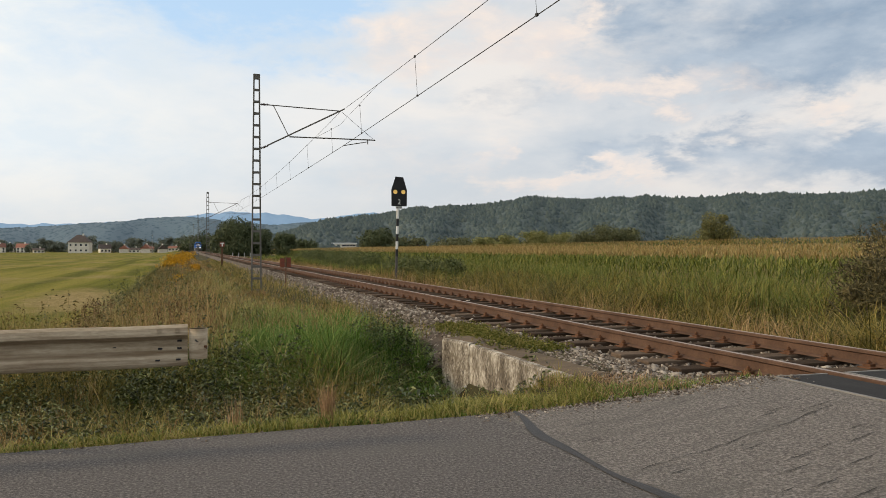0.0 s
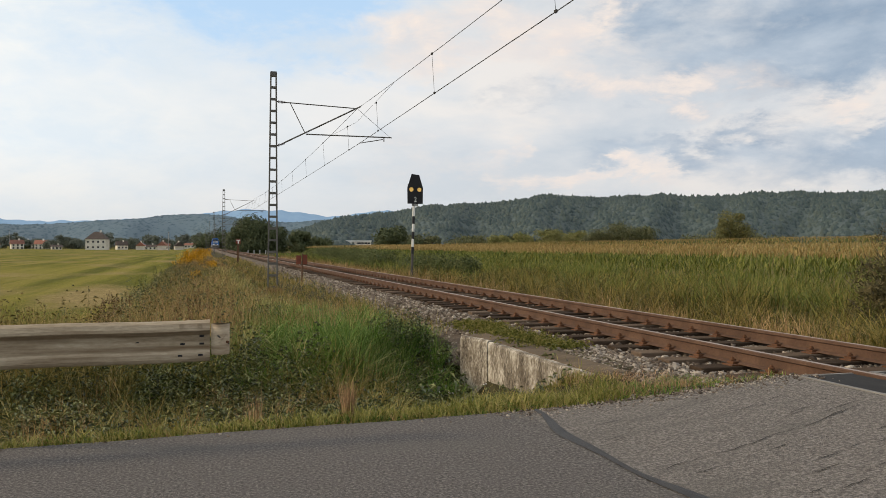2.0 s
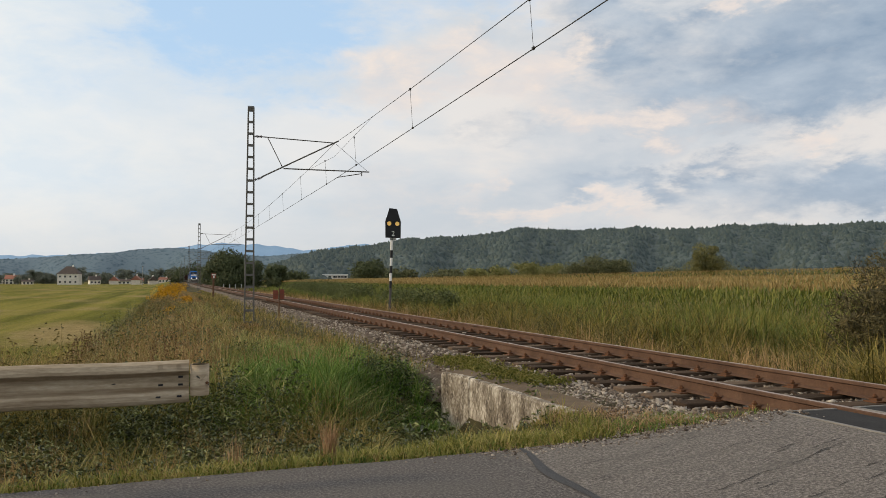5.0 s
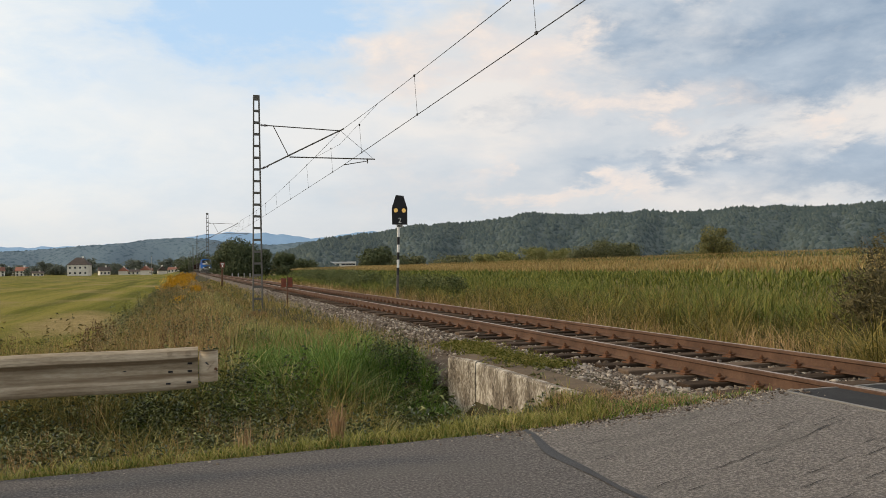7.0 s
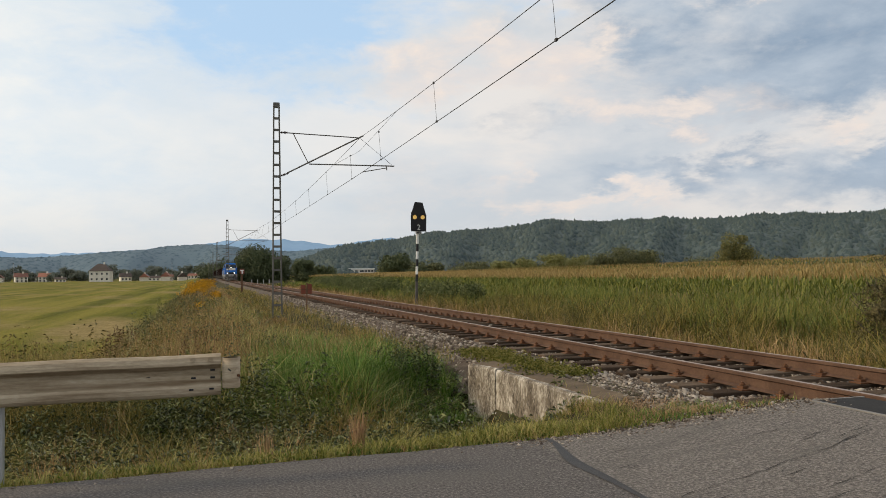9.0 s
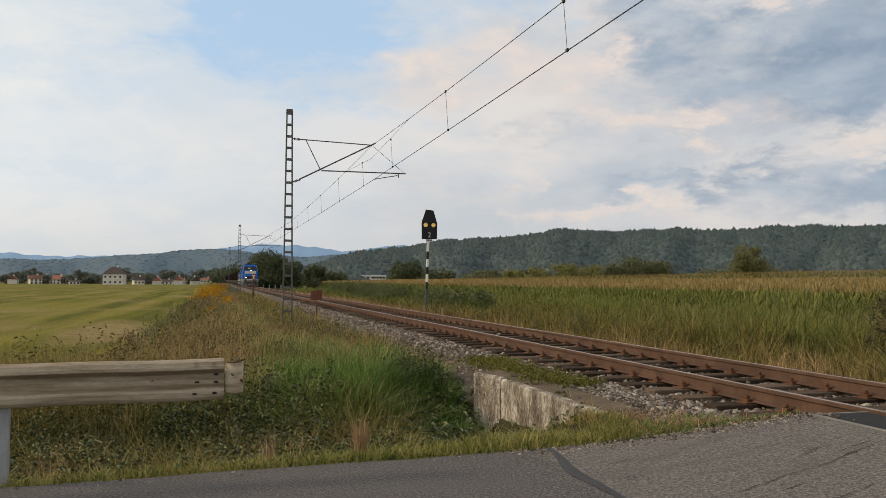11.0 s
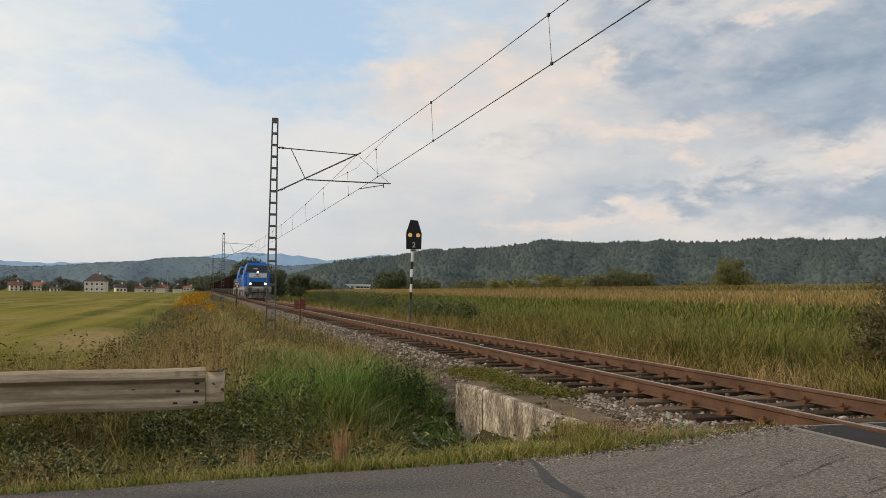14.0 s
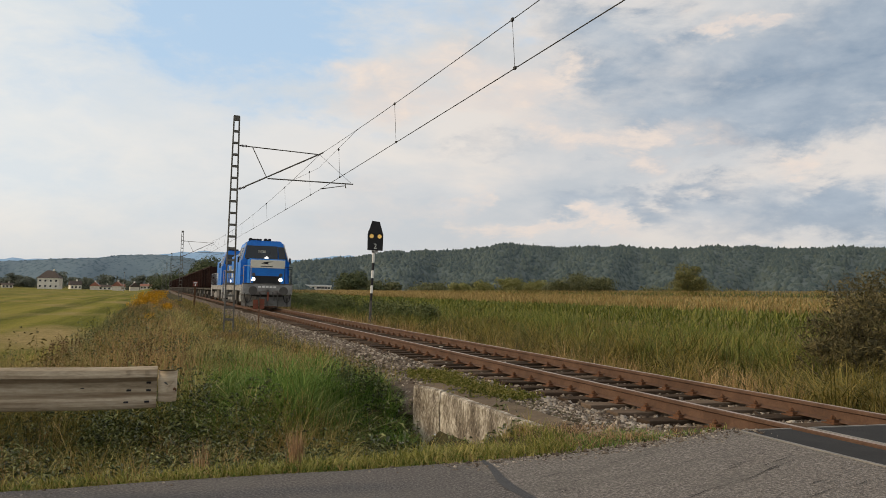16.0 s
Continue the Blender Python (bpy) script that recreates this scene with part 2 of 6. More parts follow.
REDPAINT = material("red_brown_paint", [(0.3, (0.14, 0.042, 0.026)), (0.8, (0.25, 0.075, 0.045))], rough=0.8, scale=5, fine=40, bump=0.1)
RUSTPOST = material("rusty_post", [(0.3, (0.07, 0.038, 0.022)), (0.8, (0.16, 0.085, 0.05))], rough=0.9, scale=5, fine=40)
RUBBER = material("dark_crossing_panel", [(0.3, (0.018, 0.018, 0.019)), (0.8, (0.040, 0.039, 0.039))], rough=0.9, spec=0.12, scale=3, fine=60, bump=0.3, space="World")
STEEL = material("worn_steel_edge", [(0.3, (0.14, 0.13, 0.115)), (0.8, (0.28, 0.26, 0.235))], rough=0.6, metal=0.4, scale=3, fine=40, bump=0.1, space="World")
BLUE = material("blue_locomotive_paint", [(0.3, (0.004, 0.125, 0.46)), (0.8, (0.007, 0.195, 0.66))], rough=0.4, scale=1.2, fine=14, bump=0.02, spec=0.25)
LOCOFRAME = material("dirty_grey_frame_paint", [(0.25, (0.11, 0.105, 0.098)), (0.5, (0.25, 0.245, 0.235)), (0.8, (0.40, 0.395, 0.38))], rough=0.75, scale=1.6, fine=14, bump=0.1, stain=((0.10, 0.055, 0.035), 1.4, (1, 1, 2.5), 0.48, 0.75))
LOCOGREY = material("grey_locomotive_paint", [(0.3, (0.24, 0.24, 0.24)), (0.8, (0.44, 0.43, 0.41))], rough=0.6, scale=2, fine=25, bump=0.05)
DARKGREY = material("dirty_running_gear", [(0.3, (0.05, 0.047, 0.043)), (0.8, (0.13, 0.12, 0.11))], rough=0.85, scale=3, fine=25, bump=0.1)
CREAM = material("cream_panel", [(0.3, (0.55, 0.52, 0.44)), (0.8, (0.72, 0.69, 0.60))], rough=0.5, scale=2, fine=20, bump=0.02)
WAGON = material("brown_wagon_paint", [(0.2, (0.014, 0.008, 0.007)), (0.5, (0.032, 0.016, 0.013)), (0.85, (0.068, 0.036, 0.028))], rough=0.92, spec=0.1, scale=0.9, fine=10, bump=0.1, per_object=0.35)
GLASS = bpy.data.materials.new("cab_glass")
GLASS.use_nodes = True
GLASS.node_tree.nodes["Principled BSDF"].inputs["Base Color"].default_value = (0.03, 0.035, 0.04, 1)
GLASS.node_tree.nodes["Principled BSDF"].inputs["Specular IOR Level"].default_value = 0.25
GLASS.node_tree.nodes["Principled BSDF"].inputs["Roughness"].default_value = 0.06
BARK = material("bark", [(0.3, (0.05, 0.04, 0.03)), (0.8, (0.12, 0.10, 0.08))], rough=0.95, scale=4, fine=25, bump=0.6)
PLASTER = material("house_plaster", [(0.3, (0.52, 0.48, 0.42)), (0.7, (0.82, 0.78, 0.70))], rough=0.9, scale=0.4, fine=4, per_object=0.3)
ROOF = material("tiled_roof", [(0.3, (0.11, 0.06, 0.048)), (0.8, (0.30, 0.13, 0.09))], rough=0.9, scale=0.5, fine=5, per_object=0.6)

G_FRESH = blade_mat("fresh_grass", (0.040, 0.090, 0.014), (0.105, 0.205, 0.036), (0.22, 0.30, 0.080))
G_VERGE = blade_mat("verge_grass", (0.080, 0.100, 0.020), (0.185, 0.205, 0.042), (0.34, 0.31, 0.105))
G_TALL = blade_mat("tall_grass", (0.050, 0.056, 0.014), (0.160, 0.152, 0.040), (0.38, 0.30, 0.11))
G_TUSSOCK = blade_mat("tussock_blades", (0.080, 0.098, 0.026), (0.19, 0.20, 0.056), (0.40, 0.365, 0.145))
G_DRY = blade_mat("dry_grass", (0.15, 0.090, 0.038), (0.31, 0.21, 0.090), (0.50, 0.37, 0.19))
G_RED = blade_mat("reddish_grass", (0.085, 0.045, 0.022), (0.19, 0.115, 0.055), (0.34, 0.22, 0.11))
G_WEED = blade_mat("weed_leaves", (0.026, 0.038, 0.012), (0.078, 0.105, 0.031), (0.215, 0.24, 0.082), tr=0.14, rough=0.48, spec=0.5)
G_BROWN = blade_mat("brown_weeds", (0.080, 0.050, 0.028), (0.145, 0.095, 0.052), (0.24, 0.165, 0.09))
G_DOCK = blade_mat("dock_leaves", (0.060, 0.056, 0.020), (0.140, 0.124, 0.044), (0.28, 0.225, 0.090))
G_GOLD = blade_mat("goldenrod_flowers", (0.38, 0.21, 0.010), (0.58, 0.34, 0.012), (0.70, 0.46, 0.04), tr=0.1)
G_CORN = blade_mat("corn_leaves", (0.045, 0.070, 0.012), (0.115, 0.152, 0.027), (0.24, 0.25, 0.062))
G_TASSEL = blade_mat("corn_tassels", (0.18, 0.132, 0.046), (0.285, 0.214, 0.080), (0.40, 0.315, 0.135), tr=0.15)
# dark green leaves, tones lifted and evened to paint in some haze
HAZED_LEAF = blade_mat("hazed_tree_leaves", (0.042, 0.060, 0.030), (0.060, 0.081, 0.037), (0.088, 0.108, 0.047), tr=0.1, island=0.6)
LEAF_PALE = blade_mat("pale_tree_leaves", (0.10, 0.115, 0.036), (0.16, 0.175, 0.058), (0.24, 0.24, 0.095), tr=0.15)
# dark green crowns; the air's haze is mixed into them as a blue tint
HAZED_FOREST = blade_mat("hazed_forest_crowns", (0.030, 0.053, 0.060), (0.045, 0.070, 0.070), (0.070, 0.092, 0.076), tr=0.0, island=0.5)


# ---- mesh helpers ----
def finish(ob, mat, smooth=False):
    ob.data.materials.append(mat)
    if smooth:
        for p in ob.data.polygons:
            p.use_smooth = True
    return ob


def part(name, bm, mat, parent=None, label="", smooth=False):
    me = bpy.data.meshes.new(name)
    bm.to_mesh(me)
    bm.free()
    ob = new(name, me)
    ob.parent = parent
    finish(ob, mat, smooth)
    return tagged(ob, label)


def empty(name, m=None):
    ob = new(name)
    if m is not None:
        ob.matrix_basis = m
    return ob


def box(x0, x1, y0, y1, z0, z1, bevel=0.0, bm=None):
    own = bm is None
    bm = bm or bmesh.new()
    r = bmesh.ops.create_cube(bm, size=1, matrix=Matrix.Translation(((x0 + x1) / 2, (y0 + y1) / 2, (z0 + z1) / 2)) @ Matrix.Diagonal((abs(x1 - x0), abs(y1 - y0), abs(z1 - z0), 1)))
    if bevel:
        edges = list({e for v in r["verts"] for e in v.link_edges})
        bmesh.ops.bevel(bm, geom=edges, offset=bevel, segments=2, affect="EDGES", profile=0.5)
    return bm


def bar(a, b, r, n=8, bm=None, r2=None):
    """A round bar from a to b."""
    bm = bm or bmesh.new()
    a, b = Vector(a), Vector(b)
    d = b - a
    m = Matrix.Translation((a + b) / 2) @ d.to_track_quat("Z", "Y").to_matrix().to_4x4()
    bmesh.ops.create_cone(bm, cap_ends=True, segments=n, radius1=r, radius2=r if r2 is None else r2, depth=d.length, matrix=m)
    return bm


def prism(outline, x0, x1, bm=None):
    """An outline in (y, z), drawn out from x0 to x1."""
    bm = bm or bmesh.new()
    a = [bm.verts.new((x0, y, z)) for y, z in outline]
    b = [bm.verts.new((x1, y, z)) for y, z in outline]
    n = len(outline)
    bm.faces.new(a), bm.faces.new(b[::-1])
    for i in range(n):
        bm.faces.new((a[i], b[i], b[(i + 1) % n], a[(i + 1) % n])[::-1])
    bmesh.ops.recalc_face_normals(bm, faces=bm.faces)
    return bm


def extrude_y(outline, y0, y1, bm=None):
    """An outline in (x, z), drawn out from y0 to y1."""
    bm = bm or bmesh.new()
    a = [bm.verts.new((x, y0, z)) for x, z in outline]
    b = [bm.verts.new((x, y1, z)) for x, z in outline]
    n = len(outline)
    bm.faces.new(a), bm.faces.new(b[::-1])
    for i in range(n):
        bm.faces.new((a[i], b[i], b[(i + 1) % n], a[(i + 1) % n])[::-1])
    bmesh.ops.recalc_face_normals(bm, faces=bm.faces)
    return bm


def raw_mesh(name, verts, faces_flat, sizes, mat, parent=None):
    """A large mesh from arrays: vertices, the corners of all faces in a row, and the number of corners of each face."""
    me = bpy.data.meshes.new(name)
    me.vertices.add(len(verts))
    me.vertices.foreach_set("co", np.asarray(verts, np.float32).ravel())
    me.loops.add(len(faces_flat))
    me.loops.foreach_set("vertex_index", np.asarray(faces_flat, np.int32))
    sizes = np.asarray(sizes, np.int32)
    me.polygons.add(len(sizes))
    me.polygons.foreach_set("loop_start", np.r_[0, np.cumsum(sizes)[:-1]].astype(np.int32))
    me.polygons.foreach_set("loop_total", sizes)
    me.update(calc_edges=True)
    ob = new(name, me)
    ob.parent = parent
    return finish(ob, mat)


def smoothstep(a, b, v):
    v = np.clip((v - a) / (b - a), 0, 1)
    return v * v * (3 - 2 * v)


# ---- the lie of the land ----
TRACK_X, RAIL_Z = 6.2, 0.30
RNG = np.random.default_rng(7)


def road_edge(x):
    return np.interp(x, [-60, -1.1, 0.8, 2.6, 3.6, 4.9, 7.6, 60], [6.1, 6.15, 6.33, 6.42, 6.22, 5.90, 5.90, 6.3])


def road_z(x):
    x = np.asarray(x, float)
    return 0.285 * np.clip((x - 2.4) / 2.38, 0, 1) ** 1.35 - 0.5 * smoothstep(7.8, 16, x)


def wobble(x, y, s=1.0):
    return np.sin(x * 1.3 * s + 0.7 * y * s) * np.cos(y * 0.9 * s - 0.4 * x * s) * 0.5 + np.sin(x * 0.37 * s + 2) * np.sin(y * 0.31 * s + 1) * 0.5


def ground_z(x, y):
    x, y = np.asarray(x, float), np.asarray(y, float)
    left = -0.75 + 0.65 * smoothstep(-3.5, 2.6, x)
    right = -0.55 + 0.45 * (1 - smoothstep(8.2, 10.5, x))
    z = np.where(x < TRACK_X, left, right)
    z = z + 0.06 * wobble(x, y) * smoothstep(40, 8, np.abs(x - TRACK_X))
    # the ditch along the road, up to the culvert under the track
    by_wall = smoothstep(1.6, 2.8, x)
    d = smoothstep(6.7 + 0.5 * by_wall, 7.7 + 1.5 * by_wall, y) * (1 - smoothstep(8.9 + 1.5 * by_wall, 10.9 + 1.5 * by_wall, y)) * (1 - smoothstep(3.68, 3.78, x))
    z = z + d * (-0.70 + 0.08 * wobble(x, y, 0.8) - z)
    d2 = smoothstep(6.6, 7.5, y) * (1 - smoothstep(9.5, 12.5, y)) * smoothstep(9.3, 10.4, x)
    z = z - 0.3 * d2
    fill = smoothstep(3.7, 3.8, x) * (1 - smoothstep(4.6, 5.0, x)) * (1 - smoothstep(11.0, 12.0, y))
    z = z + fill * (0.085 - z)
    knoll = smoothstep(3.2, 3.55, x) * (1 - smoothstep(4.4, 4.9, x)) * (1 - smoothstep(7.3, 8.5, y))
    z = z + knoll * (0.085 - z)
    # a shallow trough along the foot of the ballast
    z = z - 0.30 * smoothstep(13, 19, y) * smoothstep(0.3, 2.2, x) * (1 - smoothstep(2.9, 3.5, x))
    # verge and the bed under the road
    near = 1 - smoothstep(0.18, 0.75, y - road_edge(x))
    z = z * (1 - near) + near * (road_z(x) - 0.03)
    road = (1 - smoothstep(-0.15, 0.05, y - road_edge(x))) * smoothstep(-1.9, -1.4, y)
    z = z - 0.16 * road
    far = np.hypot(x, y)
    # the meadow falls gently towards the village
    z = z - 1.7 * smoothstep(120, 560, far) * smoothstep(-3, -16, x)
    # the cornfield climbs gently away from the track, up to a crest before the thickets
    z = z + 0.026 * np.clip(x - 27, 0, 150) * (1 - smoothstep(255, 315, far))
    return z + smoothstep(300, 1400, far) * 2.0


def build_ground():
    def axis(lo, hi, mid0, mid1, step, grow=1.16):
        a = list(np.arange(mid0, mid1 + 1e-6, step))
        s, v = step, mid1
        while v < hi:
            s *= grow
            v += s
            a.append(v)
        s, v = step, mid0
        while v > lo:
            s *= grow
            v -= s
            a.insert(0, v)
        return np.array(a)
    xs, ys = axis(-4500, 4500, -6, 14, 0.2), axis(-4500, 4700, 4, 16, 0.2)
    X, Y = np.meshgrid(xs, ys)
    Z = ground_z(X, Y)
    nx, ny = len(xs), len(ys)
    i = (np.arange(ny - 1)[:, None] * nx + np.arange(nx - 1)[None]).ravel()
    faces = np.stack([i, i + 1, i + nx + 1, i + nx], 1)
    ob = raw_mesh("ground", np.stack([X, Y, Z], -1).reshape(-1, 3), faces.ravel(), np.full(len(faces), 4), ground_material())
    for p in ob.data.polygons:
        p.use_smooth = True
    tagged(ob, "grassy soil, mown meadow and corn stubble reaching the hills", "ground", kind="structure")


def ground_material():
    mat = bpy.data.materials.new("meadow_and_soil")
    mat.use_nodes = True
    nt = mat.node_tree
    N, L = nt.nodes.new, nt.links.new
    b = nt.nodes["Principled BSDF"]
    b.inputs["Roughness"].default_value = 1.0
    b.inputs["Specular IOR Level"].default_value = 0.05
    geo = N("ShaderNodeNewGeometry")
    sep = N("ShaderNodeSeparateXYZ")
    L(geo.outputs["Position"], sep.inputs[0])

    def tex(scale, stretch, det=5, rot=0.0):
        mp, n = N("ShaderNodeMapping"), N("ShaderNodeTexNoise")
        mp.inputs["Scale"].default_value = stretch
        mp.inputs["Rotation"].default_value = (0, 0, rot)
        L(geo.outputs["Position"], mp.inputs[0]), L(mp.outputs[0], n.inputs["Vector"])
        n.inputs["Scale"].default_value, n.inputs["Detail"].default_value = scale, det
        n.inputs["Roughness"].default_value = 0.6
        return n.outputs[0]

    def ramp(fac, stops):
        r = N("ShaderNodeValToRGB")
        el = r.color_ramp.elements
        while len(el) < len(stops):
            el.new(0.5)
        for e, (p, c) in zip(el, stops):
            e.position, e.color = p, (*c, 1)
        L(fac, r.inputs[0])
        return r.outputs[0]

    def mix(fac, a, c):
        m = N("ShaderNodeMix")
        m.data_type = "RGBA"
        if isinstance(fac, float):
            m.inputs[0].default_value = fac
        else:
            L(fac, m.inputs[0])
        L(a, m.inputs[6]), L(c, m.inputs[7])
        return m.outputs[2]

    def step(src, lo, hi):
        m = N("ShaderNodeMapRange")
        m.interpolation_type = "SMOOTHSTEP"
        m.inputs[1].default_value, m.inputs[2].default_value = lo, hi
        L(src, m.inputs[0])
        return m.outputs[0]

    soil = ramp(tex(3, (1, 1, 1)), [(0.35, (0.035, 0.028, 0.018)), (0.6, (0.075, 0.068, 0.034)), (0.8, (0.12, 0.11, 0.05))])
    stripes = ramp(tex(0.5, (1, 0.03, 1), 4, radians(-6)), [(0.38, (0.088, 0.092, 0.014)), (0.5, (0.142, 0.134, 0.021)), (0.62, (0.205, 0.176, 0.038))])
    patch = ramp(tex(0.12, (1, 0.5, 1), 4), [(0.5, (0.0, 0.0, 0.0)), (0.68, (1, 1, 1))])
    tan = ramp(tex(2.0, (1, 1, 1)), [(0.3, (0.20, 0.15, 0.06)), (0.7, (0.30, 0.225, 0.10))])
    meadow = mix(patch, stripes, tan)
    # a worn tan patch beside the track
    off = N("ShaderNodeVectorMath")
    off.operation = "SUBTRACT"
    L(geo.outputs["Position"], off.inputs[0])
    off.inputs[1].default_value = (-4.3, 37.0, 0)
    sq = N("ShaderNodeVectorMath")
    sq.operation = "MULTIPLY"
    sq.inputs[1].default_value = (0.42, 0.10, 0)
    L(off.outputs[0], sq.inputs[0])
    ln = N("ShaderNodeVectorMath")
    ln.operation = "LENGTH"
    L(sq.outputs[0], ln.inputs[0])
    rag = N("ShaderNodeMath")
    rag.operation = "ADD"
    L(ln.outputs[1], rag.inputs[0]), L(tex(1.2, (1, 0.4, 1), 5), rag.inputs[1])
    meadow = mix(step(rag.outputs[0], 1.55, 0.85), meadow, tan)
    fine = ramp(tex(9, (1, 1, 1), 6), [(0.3, (0.55, 0.55, 0.55)), (0.7, (1.25, 1.25, 1.25))])
    mul = N("ShaderNodeMix")
    mul.data_type, mul.blend_type = "RGBA", "MULTIPLY"
    mul.inputs[0].default_value = 1.0
    L(meadow, mul.inputs[6]), L(fine, mul.inputs[7])
    field = step(sep.outputs[0], -2.0, -3.2)
    colour = mix(field, soil, mul.outputs[2])
    corn = ramp(tex(0.8, (1, 0.2, 1)), [(0.35, (0.10, 0.085, 0.035)), (0.7, (0.24, 0.18, 0.075))])
    colour = mix(step(sep.outputs[0], 24.0, 27.0), colour, corn)
    L(colour, b.inputs["Base Color"])
    bp = N("ShaderNodeBump")
    bp.inputs["Strength"].default_value, bp.inputs["Distance"].default_value = 0.8, 0.05
    L(tex(14, (1, 1, 1), 5), bp.inputs["Height"]), L(bp.outputs[0], b.inputs["Normal"])
    return mat


build_ground()


# ---- road and crossing ----
def strip_mesh(name, xs, ys, zf, thick, mat):
    """A paved sheet over the grid xs, ys at the height zf(x), with a thickness."""
    bm = bmesh.new()
    top = [[bm.verts.new((x, y, float(zf(x)))) for x in xs] for y in ys]
    for j in range(len(ys) - 1):
        for i in range(len(xs) - 1):
            bm.faces.new((top[j][i], top[j][i + 1], top[j + 1][i + 1], top[j + 1][i]))
    r = bmesh.ops.extrude_face_region(bm, geom=bm.faces[:])
    for v in [g for g in r["geom"] if isinstance(g, bmesh.types.BMVert)]:
        v.co.z -= thick
    bmesh.ops.recalc_face_normals(bm, faces=bm.faces)
    return part(name, bm, mat)


def ragged_edge(bm, edge_y, amount):
    for v in bm.verts:
        if abs(v.co.y - edge_y) < 1e-3:
            v.co.y = float(road_edge(v.co.x)) + amount * (wobble(v.co.x * 2.0, 3.0) + 0.7 * wobble(v.co.x * 7.0, 1.0))


def build_road():
    for name, x0, x1, mat, label in (("road", -60, 2.52, ASPHALT, "dark grey asphalt road with fine pale aggregate"),
                                     ("road_approach", 2.52, 4.782, ASPHALT_OLD, "paler worn asphalt ramp rising to the crossing"),
                                     ("road_beyond", 7.75, 60, ASPHALT_OLD, "paler worn asphalt beyond the crossing")):
        n = max(2, int((x1 - x0) / (0.25 if name == "road_approach" else 0.5)))
        ob = strip_mesh(name, np.linspace(x0, x1, n), [-1.7, 0, 2, 4, 6.0], road_z, 0.14, mat)
        bm = bmesh.new()
        bm.from_mesh(ob.data)
        ragged_edge(bm, 6.0, 0.05)
        bm.to_mesh(ob.data)
        bm.free()
        tagged(ob, label, "road", kind="structure")
    # the tarred seam between the two pavings
    bm = bmesh.new()
    ys = np.linspace(-1.6, 6.38, 60)
    prev = None
    for y in ys:
        c = 2.53 + 0.035 * math.sin(y * 2.1) + 0.02 * math.sin(y * 5.3) + 0.06 * (y - 5) * (y > 5)
        w = 0.034 + 0.012 * math.sin(y * 3.7)
        row = [bm.verts.new((c + s * w, y, float(road_z(c + s * w)) + (0.006 if s else 0.012))) for s in (-1, 0, 1)]
        if prev:
            bm.faces.new((prev[0], prev[1], row[1], row[0])), bm.faces.new((prev[1], prev[2], row[2], row[1]))
        prev = row
    tagged(part("tar_seam", bm, TAR), "black tar seam between two pavings", "road seam", kind="structure")
    # cracks across the ramp
    cracks = bmesh.new()
    for y0, slope, xa, xb in ((4.52, 0.20, 2.7, 4.5), (2.6, 0.2, 2.7, 4.6)):
        prev = None
        for x in np.linspace(xa, xb, 26):
            y = y0 + slope * (x - xa) + 0.012 * math.sin(x * 9) + 0.010 * math.sin(x * 23) + 0.008 * math.sin(x * 51)
            w = 0.0014 + 0.0038 * abs(math.sin(x * 13) * math.sin(x * 4.1))
            row = [cracks.verts.new((x, y + s * w, float(road_z(x)) + 0.005)) for s in (-1, 1)]
            if prev:
                cracks.faces.new((prev[0], row[0], row[1], prev[1]))
            prev = row
    for _ in range(60):
        x, y, ln = RNG.uniform(2.6, 4.5), RNG.uniform(1.5, 5.8), RNG.uniform(0.05, 0.28)
        prev = None
        for i in range(6):
            px, py = x + ln * i / 5, y + 0.18 * ln * i / 5 + RNG.uniform(-0.006, 0.006)
            w = 0.0042 * math.sin(math.pi * (i + 0.4) / 5.8)
            row = [cracks.verts.new((px, py + q * w, float(road_z(px)) + 0.005)) for q in (-1, 1)]
            if prev:
                cracks.faces.new((prev[0], row[0], row[1], prev[1]))
            prev = row
    tagged(part("road_crack", cracks, CRACK), "fine dark cracks in worn asphalt", "road crack", kind="structure")
    # panels between and beside the rails
    for name, x0, x1, z in (("crossing_panel", 4.80, 5.36, 0.288), ("crossing_panel", 5.55, 6.85, 0.290), ("crossing_panel", 7.04, 7.62, 0.288)):
        th = empty(name)
        n = 5
        for k in range(n):
            y0, y1 = -1.6 + k * 1.49, -1.6 + (k + 1) * 1.49 - 0.012
            bm = box(x0 + 0.04, x1 - 0.02, y0, y1, z - 0.16, z, 0.008)
            if k == 0:
                first = part("panel", bm, RUBBER, th)
            else:
                bm.free()
                o = first.copy()
                o.location.y = k * 1.49
                scene.collection.objects.link(o)
        part("edge_strip", box(x0 - 0.010, x0 + 0.030, -1.6, 5.86, z - 0.17, z + 0.004, 0.004), STEEL, th, "worn pale steel edge strip")
        part("end_strip", box(x0, x1, 5.86, 5.89, z - 0.17, z + 0.002), STEEL, th)
        tagged(th, "dark ribbed level crossing panel with steel edge, beside the rails", "crossing panel", "panels of the level crossing")


def rail_outline(cx):
    h = [(-0.065, 0), (0.065, 0), (0.065, 0.010), (0.012, 0.028), (0.009, 0.11), (0.036, 0.122), (0.036, 0.150), (0.026, 0.158),
         (-0.026, 0.158), (-0.036, 0.150), (-0.036, 0.122), (-0.009, 0.11), (-0.012, 0.028), (-0.065, 0.010)]
    return [(cx + x, RAIL_Z - 0.158 + z) for x, z in h]


